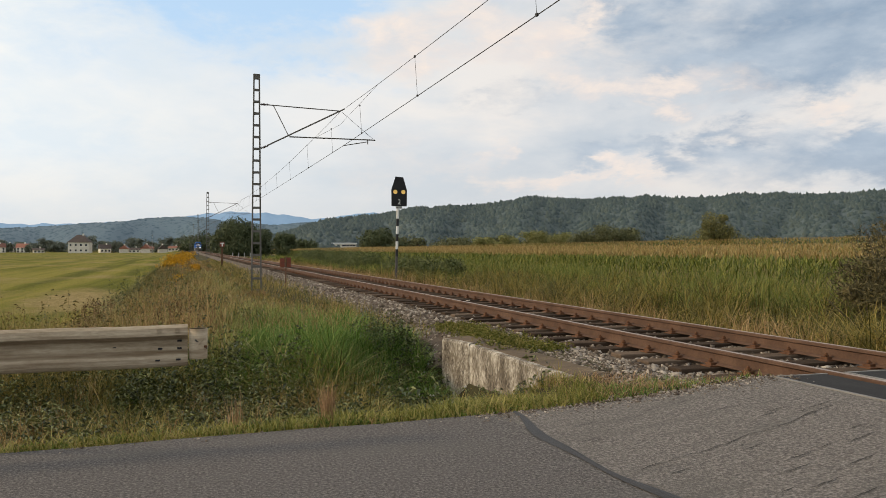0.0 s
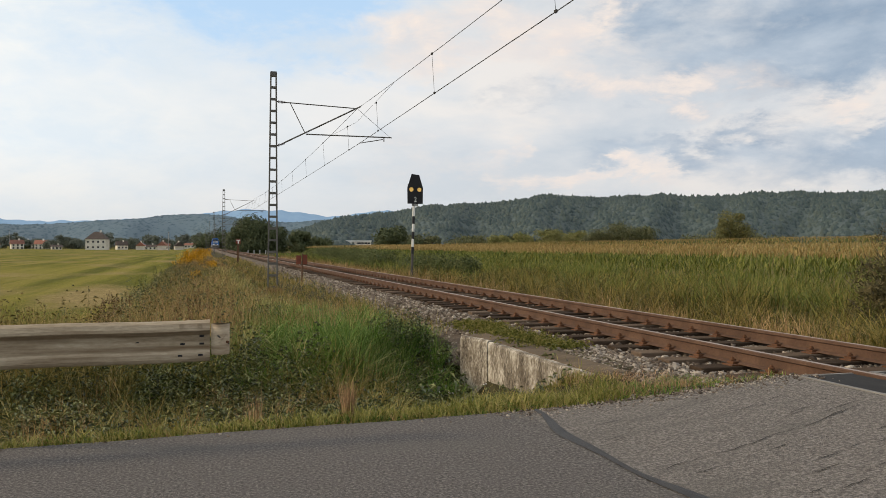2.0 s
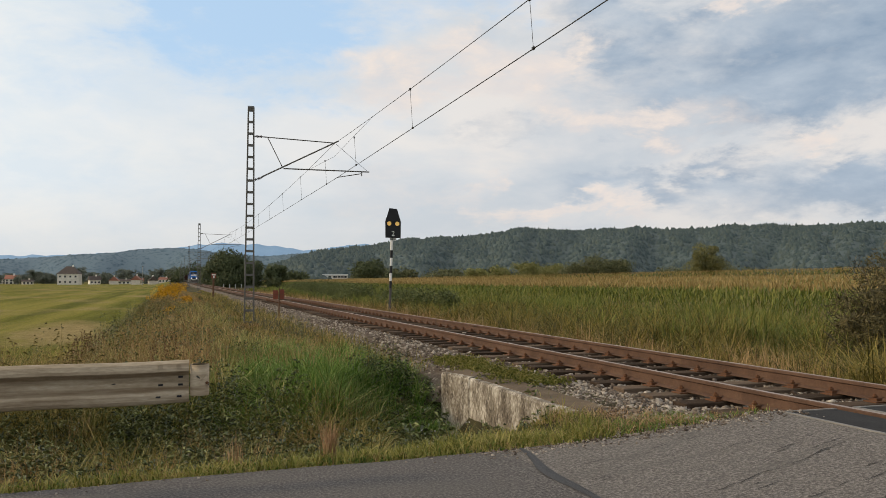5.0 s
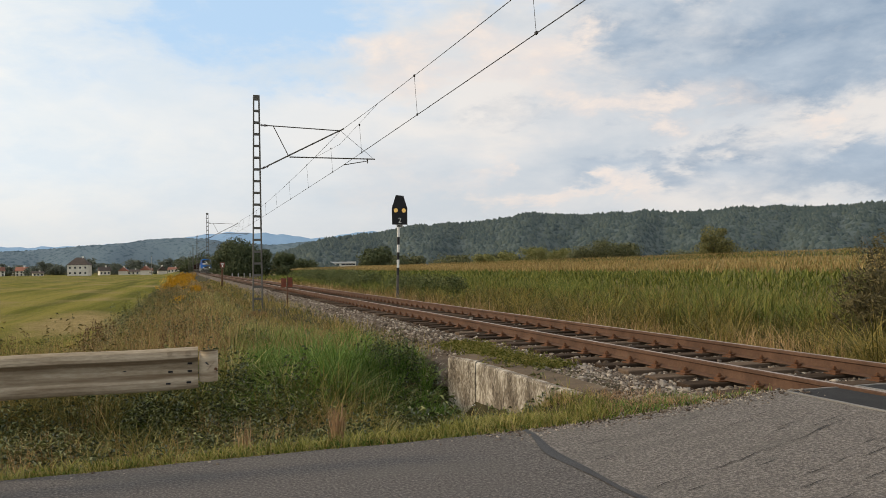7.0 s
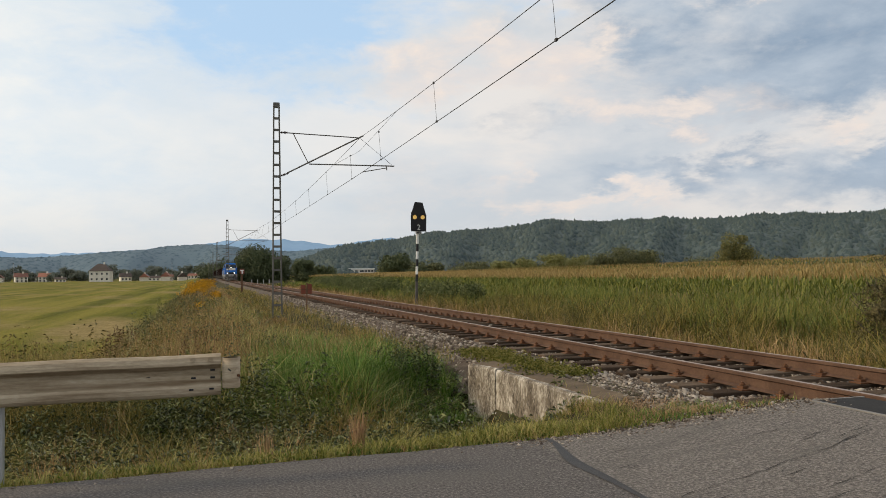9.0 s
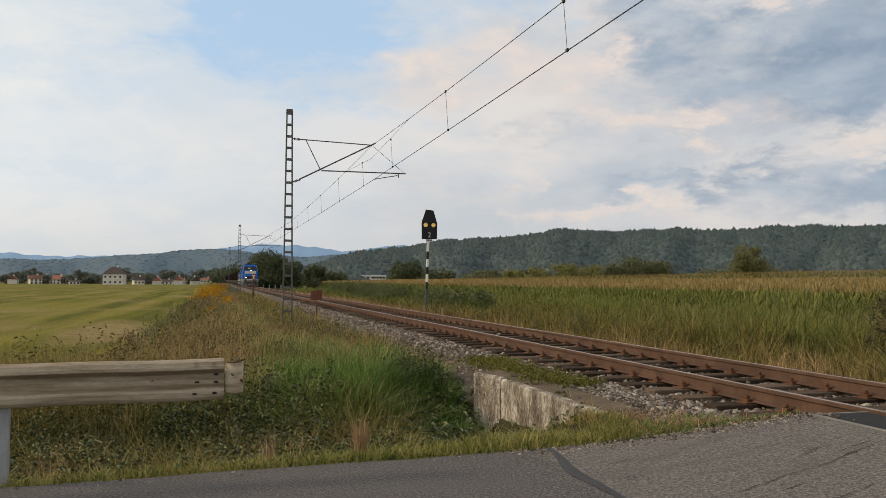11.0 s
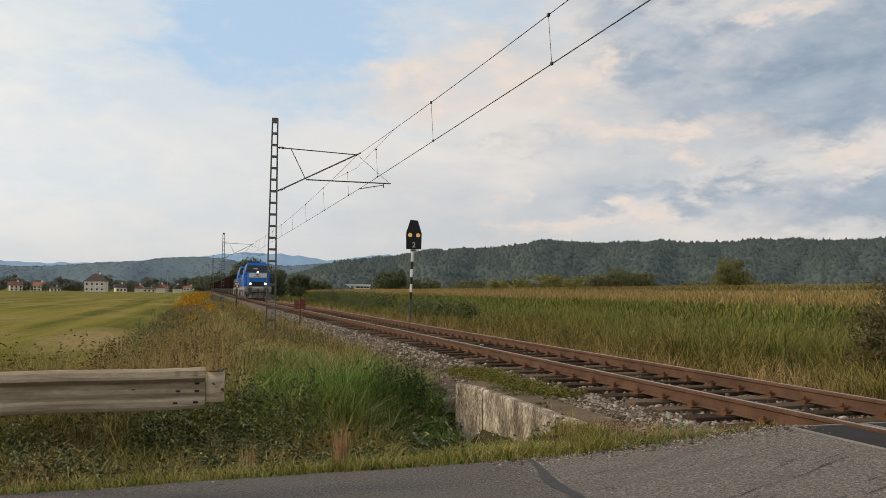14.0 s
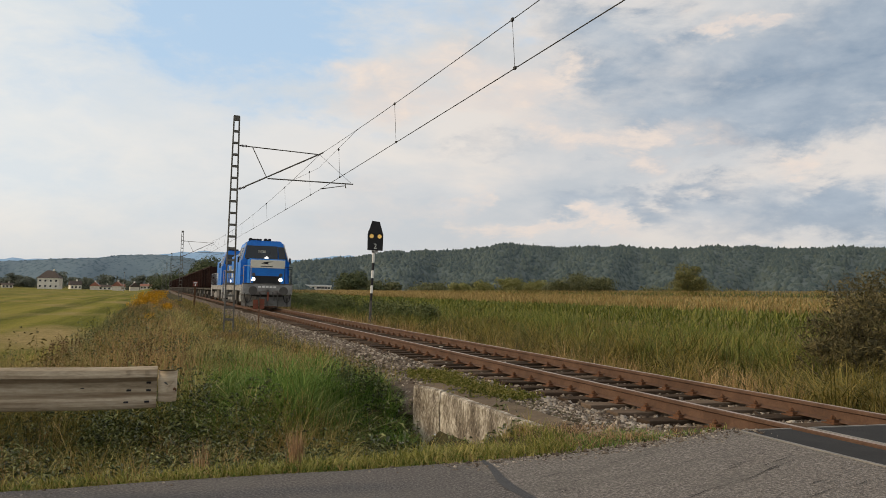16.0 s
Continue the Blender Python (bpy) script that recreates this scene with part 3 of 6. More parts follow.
def build_track():
    for cx in (TRACK_X - 0.755, TRACK_X + 0.755):
        rail = empty("rail")
        part("rail_body", extrude_y(rail_outline(cx), -60, 700), RUST, rail)
        part("rail_head", box(cx - 0.026, cx + 0.026, -60, 700, RAIL_Z - 0.001, RAIL_Z + 0.002), RAIL_TOP, rail, "polished running surface")
        tagged(rail, "rusty brown steel rail with polished head", "rail", "rails of the track", kind="structure")
    # ballast bed
    bm = bmesh.new()
    ys = [-60, -20, -2, 3, 6.0, 6.5] + list(np.arange(7, 40, 0.5)) + [45, 55, 70, 100, 160, 260, 400, 700]
    prof = [(3.35, -0.35), (3.8, -0.10), (4.45, 0.06), (4.9, 0.078), (6.2, 0.075), (7.5, 0.075), (8.0, 0.03), (8.7, -0.35)]
    rows = []
    for y in ys:
        narrow = 0.55 if y < 11.5 else 0.0
        rows.append([bm.verts.new((max(x, 3.35 + narrow) + 0.05 * wobble(x * 3, y), y, z + 0.02 * wobble(x * 4, y * 2))) for x, z in prof])
    for a, b in zip(rows, rows[1:]):
        for i in range(len(prof) - 1):
            bm.faces.new((a[i], a[i + 1], b[i + 1], b[i]))
    tagged(part("ballast_bed", bm, BALLAST, smooth=True), "grey-brown crushed stone ballast under the track", "ballast", kind="structure")


def build_sleepers():
    bed = empty("sleepers")
    tagged(bed, "row of dark weathered wooden sleepers carrying the rails", "sleepers", kind="structure")
    bm = box(-1.3, 1.3, -0.125, 0.125, -0.16, 0.0, 0.015)
    me = None
    plate = bmesh.new()
    for s in (-0.755, 0.755):
        box(s - 0.17, s + 0.17, -0.085, 0.085, 0.0, 0.014, 0.0, plate)
        for e in (-1, 1):
            box(s + e * 0.095 - 0.035, s + e * 0.095 + 0.035, -0.05, 0.05, 0.014, 0.042, 0.0, plate)
            bar((s + e * 0.10, 0, 0.02), (s + e * 0.10, 0, 0.085), 0.016, 6, plate)
            bar((s + e * 0.10, 0, 0.05), (s + e * 0.10, 0, 0.066), 0.030, 6, plate)
    y, k = 6.3, 0
    far = bmesh.new()
    sl = pl = None
    while y < 260:
        jit = 0.02 * math.sin(k * 12.9)
        if k < 150:
            if sl is None:
                sl = part("sleeper", bm, SLEEPER, bed)
                pl = part("fastening", plate, IRON, sl)
                o, q = sl, pl
            else:
                o = sl.copy()
                scene.collection.objects.link(o)
                if k < 75:
                    q = pl.copy()
                    scene.collection.objects.link(q)
                    q.parent = o
            o.location = (TRACK_X + jit, y, RAIL_Z - 0.172)
            o.rotation_euler = (0, 0.004 * math.sin(k * 3.3), 0.012 * math.sin(k * 7.7))
        else:
            box(TRACK_X - 1.3, TRACK_X + 1.3, y - 0.12, y + 0.12, RAIL_Z - 0.33, RAIL_Z - 0.172, 0, far)
        y += 0.605
        k += 1
    tagged(part("far_sleeper", far, SLEEPER, bed), kind="stuff")


def stone_shape():
    ico = bmesh.new()
    # a block with one skewed end: eight corners, six sides
    bmesh.ops.create_cube(ico, size=1.5)
    for v in ico.verts:
        if v.co.z > 0:
            v.co.x, v.co.y = v.co.x * 0.62 + 0.12, v.co.y * 0.75
    bmesh.ops.triangulate(ico, faces=ico.faces)
    ico.verts.index_update()
    v0 = np.array([v.co[:] for v in ico.verts])
    f0 = np.array([[v.index for v in f.verts] for f in ico.faces])
    ico.free()
    return v0, f0


def stone_mesh(name, label, x, y, zt, r):
    """Loose stones, each an irregular little block."""
    v0, f0 = stone_shape()
    n = len(x)
    r = r * np.where(RNG.random(n) < 0.12, 1.5, 1.0)
    sc = RNG.uniform(0.6, 1.3, (n, 1, 3)) * r[:, None, None]
    jit = 1 + RNG.uniform(-0.4, 0.35, (n, len(v0), 1))
    q = RNG.normal(size=(n, 4))
    q /= np.linalg.norm(q, axis=1)[:, None]
    w, i, j, k = q.T
    rot = np.stack([1 - 2 * (j * j + k * k), 2 * (i * j - k * w), 2 * (i * k + j * w), 2 * (i * j + k * w), 1 - 2 * (i * i + k * k), 2 * (j * k - i * w),
                    2 * (i * k - j * w), 2 * (j * k + i * w), 1 - 2 * (i * i + j * j)], -1).reshape(n, 3, 3)
    p = np.einsum("nij,nvj->nvi", rot, v0[None] * sc * jit)
    p[..., 2] *= 0.8
    p += np.stack([x, y, zt + r * 0.15], -1)[:, None]
    f = (f0[None] + (np.arange(n) * len(v0))[:, None, None]).reshape(-1, 3)
    tagged(raw_mesh(name, p.reshape(-1, 3), f.ravel(), np.full(len(f), 3), STONE), label, "stones", kind="stuff")


def build_stones():
    n = 33000
    y = 6.05 + 50 * RNG.random(n) ** 1.9
    x = RNG.uniform(3.45, 8.7, n)
    keep = ~((y < 11.4) & (x < 4.2)) & ~((y < 6.4) & (x < 4.9))
    x, y = x[keep], y[keep]
    zt = np.interp(x, [3.35, 3.8, 4.45, 4.9, 6.2, 7.5, 8.0, 8.7], [-0.35, -0.10, 0.06, 0.078, 0.075, 0.075, 0.03, -0.35])
    under = (np.abs(((y - 6.3 + 0.3025) % 0.605) - 0.3025) < 0.15) & (x > 4.85) & (x < 7.55)
    x, y, zt = x[~under], y[~under], zt[~under]
    stone_mesh("ballast_stones", "loose grey and reddish crushed stones on the ballast bed", x, y, zt, RNG.uniform(0.015, 0.034, len(x)))
    # grit along the road's edge
    n = 2600
    x = RNG.uniform(-5, 5.0, n)
    x = np.where(RNG.random(n) < 0.88, RNG.uniform(2.3, 5.0, n), x)
    y = road_edge(x) + RNG.normal(0.05, 0.13, n)
    zt = np.maximum(ground_z(x, y), np.where(y < road_edge(x), road_z(x), -1))
    stone_mesh("edge_gravel", "fine pale gravel along the road edge", x, y, zt, RNG.uniform(0.004, 0.012, n))
    n = 2400
    x, y = RNG.uniform(4.0, 4.9, n), RNG.uniform(6.5, 9.5, n)
    stone_mesh("shoulder_gravel", "gravel between culvert wall and sleepers", x, y, np.full(n, 0.075), RNG.uniform(0.010, 0.027, n))


# ---- culvert wall ----
def build_wall():
    th = empty("culvert_wall")
    for x0, y0, x1, y1, z in ((3.69, 7.50, 3.67, 10.38, 0.095), (3.67, 10.41, 3.52, 11.10, 0.105)):
        bm = bmesh.new()
        n = 12
        d = Vector((x1 - x0, y1 - y0, 0))
        nrm = Vector((d.y, -d.x, 0)).normalized()
        rows = []
        for i in range(n + 1):
            p = Vector((x0, y0, 0)) + d * (i / n)
            w = 0.002 * math.sin(i * 2.7 + y0)
            top = z - 0.002 * abs(math.sin(i * 1.9 + y0))
            rows.append([bm.verts.new(p + nrm * w + Vector((0, 0, -1.2))), bm.verts.new(p + nrm * w * 0.5 + Vector((0, 0, top - 0.03))),
                         bm.verts.new(p + nrm * 0.02 + Vector((0, 0, top))), bm.verts.new(p + nrm * 0.42 + Vector((0, 0, top + 0.005))),
                         bm.verts.new(p + nrm * 0.42 + Vector((0, 0, -1.2)))])
        for a, b in zip(rows, rows[1:]):
            for i in range(4):
                bm.faces.new((a[i], a[i + 1], b[i + 1], b[i]))
        bm.faces.new(rows[0]), bm.faces.new(rows[-1][::-1])
        bmesh.ops.recalc_face_normals(bm, faces=bm.faces)
        part("wall_face", bm, CONCRETE, th)
        cap = bmesh.new()
        rows = []
        for i in range(n + 1):
            p = Vector((x0, y0, 0)) + d * (i / n)
            top = z + 0.002
            rows.append([cap.verts.new(p + nrm * (0.075 + 0.02 * math.sin(i * 3.1)) + Vector((0, 0, top - 0.02))), cap.verts.new(p + nrm * 0.10 + Vector((0, 0, top + 0.004))), cap.verts.new(p + nrm * 0.44 + Vector((0, 0, top + 0.012)))])
        for a, b in zip(rows, rows[1:]):
            for i in range(2):
                cap.faces.new((a[i], a[i + 1], b[i + 1], b[i]))
        part("moss_cover", cap, CONCRETE_TOP, th, "brown moss and soil on the top")
    tagged(th, "stained pale concrete culvert wall beside the track, mossy top", "culvert wall")


# ---- crash barrier ----
def build_barrier():
    th = empty("crash_barrier")
    zt, y0 = 0.819, 6.19
    w = [(0.0, 0.004), (0.012, 0.0), (0.040, -0.018), (0.058, -0.052), (0.062, -0.074), (0.040, -0.090), (0.0, -0.104), (-0.014, -0.118), (-0.018, -0.160), (-0.012, -0.200), (0.015, -0.214), (0.058, -0.228), (0.064, -0.250), (0.060, -0.290), (0.046, -0.312), (0.030, -0.322)]
    prof = [(y0 + 0.03 - a, zt + 0.89 * b) for a, b in w]
    back = [(a + 0.004, b) for a, b in prof]
    bm = bmesh.new()
    cols = []
    for x in np.linspace(-4.3, 0.075, 45):
        # the beam sags and is dented a little; it comes nearer to the road further along
        dz = 0.004 * math.sin(x * 2.1) + 0.003 * math.sin(x * 5.7) - 0.004 * max(0.0, -x - 0.3)
        dy = 0.022 * min(0.0, x) + 0.004 * math.sin(x * 3.3 + 1)
        cols.append([bm.verts.new((x, y + dy, z + dz)) for y, z in prof + back[::-1]])
    m = len(prof) * 2
    for a, b in zip(cols, cols[1:]):
        for i in range(m):
            bm.faces.new((a[i], b[i], b[(i + 1) % m], a[(i + 1) % m]))
    bm.faces.new(cols[0]), bm.faces.new(cols[-1][::-1])
    bmesh.ops.recalc_face_normals(bm, faces=bm.faces)
    part("beam", bm, ZINC, th, "dented weathered steel W-beam")
    # rounded end piece
    bm = bmesh.new()
    for r in (0.064, 0.058):
        bmesh.ops.create_cone(bm, cap_ends=False, segments=28, radius1=r, radius2=r, depth=0.212, matrix=Matrix.Translation((0.146, y0 + 0.012, zt - 0.131)))
    tops = [[v for v in bm.verts if v.co.z > zt - 0.1 and abs((v.co.xy - Vector((0.146, y0 + 0.012))).length - r) < 0.002] for r in (0.064, 0.058)]
    for q in tops:
        q.sort(key=lambda v: math.atan2(v.co.y - y0 - 0.012, v.co.x - 0.146))
    for i in range(28):
        bm.faces.new((tops[0][i], tops[0][(i + 1) % 28], tops[1][(i + 1) % 28], tops[1][i]))
    part("end_piece", bm, ZINC, th, "curled end piece of grey steel", True)
    part("end_bolt", bar((0.19, y0 - 0.03, zt - 0.15), (0.197, y0 - 0.045, zt - 0.15), 0.010, 8), IRON, th)
    part("twine", bar((0.125, y0 - 0.056, zt - 0.10), (0.205, y0 - 0.020, zt - 0.165), 0.006, 5), DARKGREY, th, "scrap of frayed twine")
    part("twine", bar((0.135, y0 - 0.058, zt - 0.15), (0.185, y0 - 0.038, zt - 0.095), 0.004, 5), ZINC, th, "scrap of frayed twine")
    # slots and bolts at the end of the beam
    for x, z in ((0.012, zt - 0.236), (-0.125, zt - 0.238), (0.02, zt - 0.165), (-0.11, zt - 0.165), (0.02, zt - 0.112)):
        f = -0.031 if z < zt - 0.20 else 0.038
        part("bolt_hole", box(x - 0.016, x + 0.016, y0 + f - 0.004, y0 + f + 0.006, z - 0.007, z + 0.007, 0.003), BLACK, th)
    for x, z in ((0.005, zt - 0.035), (-0.115, zt - 0.035)):
        part("bolt", bar((x, y0 - 0.012, z), (x, y0 - 0.032, z + 0.004), 0.017, 8), ZINC, th)
    part("slot", box(-0.52, -0.40, y0 + 0.037, y0 + 0.045, zt - 0.150, zt - 0.143), BLACK, th)
    part("slot", box(-1.52, -1.44, y0 + 0.037, y0 + 0.045, zt - 0.150, zt - 0.143), BLACK, th)
    for x in (-1.36, -3.36):
        bm = box(x - 0.033, x + 0.033, y0 + 0.05, y0 + 0.056, -0.6, zt - 0.04)
        box(x - 0.033, x - 0.027, y0 + 0.056, y0 + 0.12, -0.6, zt - 0.04, 0, bm)
        box(x + 0.027, x + 0.033, y0 + 0.056, y0 + 0.12, -0.6, zt - 0.04, 0, bm)
        part("post", bm, GREYSTEEL, th, "grey steel channel post")
        part("spacer", box(x - 0.03, x + 0.03, y0 + 0.095, y0 + 0.13, zt - 0.2, zt - 0.1, 0.005), GREYSTEEL, th)
    tagged(th, "weathered grey steel crash barrier with curled end, beside the road", "crash barrier")


# ---- overhead line ----
MAST_X, SPAN = 2.86, 68.3


def build_mast():
    th = empty("catenary_mast")
    H, zb = 8.46, -0.75
    def half(z):
        return 0.105 + 0.085 * (1 - (z - zb) / (H - zb))
    for s in (-1, 1):
        bm = bmesh.new()
        a, b = half(zb), half(H)
        vs = []
        for z, h in ((zb, a), (H, b)):
            vs.append([bm.verts.new((s * h + dx, dy, z)) for dx, dy in ((-0.028, -0.05), (0.028, -0.05), (0.028, 0.05), (-0.028, 0.05))])
        for i in range(4):
            bm.faces.new((vs[0][i], vs[0][(i + 1) % 4], vs[1][(i + 1) % 4], vs[1][i]))
        bm.faces.new(vs[0][::-1]), bm.faces.new(vs[1])
        part("mast_leg", bm, MAST, th)
    z = -0.33
    while z < H:
        h = half(z)
        part("batten", box(-h + 0.02, h - 0.02, -0.056, 0.056, z - 0.045, z + 0.045), MAST, th)
        z += 0.48
    part("mast_cap", box(-0.125, 0.125, -0.06, 0.06, H - 0.16, H + 0.02), MAST, th)
    part("footing", box(-0.45, 0.45, -0.4, 0.4, -1.2, -0.44, 0.03), CONCRETE_TOP, th, "concrete footing")
    # cantilever: top tie, slanted tube, steady tube, strut
    c = 0.12
    part("top_tie", bar((c + 0.3, 0, 7.25), (3.46, 0, 7.15), 0.022), MAST, th)
    part("slanted_tube", bar((c + 0.3, 0, 5.58), (3.62, 0, 7.25), 0.030), MAST, th)
    part("steady_tube", bar((1.33, 0, 5.98), (4.95, 0, 5.99), 0.026), MAST, th)
    part("strut", bar((0.68, 0, 7.23), (1.30, 0, 6.0), 0.018), MAST, th)
    part("stay_wire", bar((3.5, 0, 7.12), (4.85, 0, 6.03), 0.008, 5), WIRE, th)
    part("drop_bracket", bar((4.62, 0, 5.99), (4.62, 0, 5.80), 0.022), MAST, th)
    part("registration_arm", bar((4.58, 0, 5.90), (3.55, 0, 5.70), 0.018), MAST, th)
    for z0, z1 in ((7.26, 7.25), (5.45, 5.58)):
        ins = bmesh.new()
        bar((c, 0, z0), (c + 0.36, 0, z1), 0.022, 8, ins)
        for k in range(5):
            f = 0.25 + 0.15 * k
            bar((c + 0.36 * f - 0.012, 0, z0 + (z1 - z0) * f), (c + 0.36 * f + 0.012, 0, z0 + (z1 - z0) * f), 0.055, 10, ins)
        part("insulator", ins, INSUL, th, "ribbed brown insulator")
    part("mast_plate", box(0.155, 0.165, -0.1, 0.1, 3.62, 4.0), WHITE, th, "small white plate")
    tagged(th, "tall lattice steel catenary mast with cantilever arm beside the track", "catenary mast", "masts along the track")
    th.matrix_basis = pose(MAST_X, 34.15, 0)
    for k in (-1, 1, 2, 3, 4, 5):
        copy_thing(th, pose(MAST_X - 0.1 * max(k, 0), 34.15 + SPAN * k, -0.3 if k > 0 else 0))


def build_wires():
    cw, mw = bmesh.new(), bmesh.new()
    th = empty("overhead_line")
    for k in range(-1, 5):
        ya = 34.15 + SPAN * k
        n = 20
        xa, xb = (6.40, 6.0) if k % 2 == 0 else (6.0, 6.40)
        def pc(f):
            lift = 0.22 * (1 - f) if k == -1 else 0.0
            return (xa + (xb - xa) * f, ya + SPAN * f, 5.68 + lift - 0.05 * 4 * f * (1 - f))
        def pm(f):
            # catenary, with a short stitch wire at the support
            return (6.33 + (xb - xa) * 0 - 0.15 * math.sin(math.pi * f), ya + SPAN * f, 7.15 - 0.62 * 4 * f * (1 - f))
        for bmx, fn, r in ((cw, pc, 0.011), (mw, pm, 0.009)):
            for i in range(n):
                bar(fn(i / n), fn((i + 1) / n), r if k < 1 else r * 0.8, 5, bmx)
        # stitch wire under the support
        for s in (0.0, 1.0):
            f1 = 0.105 if s == 0 else 0.895
            a = pm(f1)
            b = (6.3, ya + SPAN * s, 6.58)
            bar(a, b, 0.007, 4, mw)
        for d in (2.3, 9.5, 16.8, 24.0, 31.5, 39.9, 48.2, 56.5, 64.3):
            f = d / SPAN
            a, b = pm(f), pc(f)
            if d in (2.3, 64.3):
                a = (a[0], a[1], 6.72)
            part("dropper", bar(a, b, 0.0055, 4), WIRE, th)
            part("clamp", box(b[0] - 0.02, b[0] + 0.02, b[1] - 0.04, b[1] + 0.04, b[2] - 0.02, b[2] + 0.035), WIRE, th)
            part("clamp", box(a[0] - 0.02, a[0] + 0.02, a[1] - 0.04, a[1] + 0.04, a[2] - 0.03, a[2] + 0.03), WIRE, th)
    part("contact_wire", cw, WIRE, th)
    part("messenger_wire", mw, WIRE, th)
    tagged(th, "overhead contact and messenger wires with droppers", "overhead line", kind="structure")


# ---- signal and marker posts ----
def text_bm(body, size, m, depth=0.003):
    cu = bpy.data.curves.new("glyph", "FONT")
    cu.body, cu.size, cu.extrude, cu.align_x, cu.align_y = body, size, depth, "CENTER", "CENTER"
    ob = bpy.data.objects.new("glyph", cu)
    scene.collection.objects.link(ob)
    dg = bpy.context.evaluated_depsgraph_get()
    me = bpy.data.meshes.new_from_object(ob.evaluated_get(dg))
    bm = bmesh.new()
    bm.from_mesh(me)
    bm.transform(m)
    bpy.data.objects.remove(ob)
    return bm


def build_signal():
    th = empty("railway_signal", pose(8.43, 33.0, 0, 0, 0, 6))
    lean = 0.028
    def ax(z):
        return 0.0 + lean * z
    seg = [(-0.1, 1.05), (1.05, 1.35), (1.35, 1.68), (1.68, 1.98), (1.98, 2.3), (2.3, 2.62), (2.62, 3.2)]
    for i, (a, b) in enumerate(seg):
        mat = (WHITE, BLACK)[i % 2] if i else DARKGREY
        part("post_band", bar((ax(a), 0, a), (ax(b), 0, b), 0.055, 12), mat, th, "white painted band" if mat is WHITE else "black painted band" if mat is BLACK else "bare grey lower post")
    part("base", box(-0.2, 0.2, -0.2, 0.2, -0.3, 0.06, 0.02), CONCRETE_TOP, th, "concrete base")
    part("base_flange", box(-0.13, 0.13, -0.13, 0.13, 0.06, 0.10), ZINC, th)
    o = ax(3.7)
    out = [(-0.335, 3.13), (0.335, 3.13), (0.345, 3.80), (0.175, 4.33), (-0.16, 4.36), (-0.345, 3.80)]
    bm = extrude_y([(x + o, z) for x, z in out], -0.10, -0.085)
    part("background_board", bm, BLACK, th, "black pointed board")
    part("lamp_box", box(o - 0.26, o + 0.26, -0.085, 0.12, 3.5, 3.95, 0.02), BLACK, th)
    for s in (-0.175, 0.175):
        part("lens", bar((o + s, -0.125, 3.72), (o + s, -0.10, 3.72), 0.088, 18), YELLOW, th, "amber lens")
        hood = bmesh.new()
        prev = None
        for a in np.linspace(0.1, math.pi - 0.1, 12):
            row = [hood.verts.new((o + s + 0.115 * math.cos(a), yy, 3.72 + 0.115 * math.sin(a))) for yy in (-0.10, -0.16)]
            if prev:
                hood.faces.new((prev[0], prev[1], row[1], row[0]))
            prev = row
        bmesh.ops.solidify(hood, geom=hood.faces[:], thickness=0.006)
        part("hood", hood, BLACK, th)
    part("number", text_bm("2", 0.30, Matrix.Translation((o + 0.0, -0.105, 3.30)) @ Euler((radians(90), 0, 0)).to_matrix().to_4x4()), WHITE, th, "white painted numeral")
    plate = part("plate", box(o - 0.14, o + 0.14, -0.075, -0.065, 3.02, 3.13), WHITE, th, "small white plate with dark marks")
    for k in range(5):
        part("mark", box(o - 0.12 + k * 0.05, o - 0.085 + k * 0.05, -0.079, -0.0755, 3.04, 3.11), BLACK, plate)
    tagged(th, "black railway signal with two amber lenses on a striped post", "railway signal")


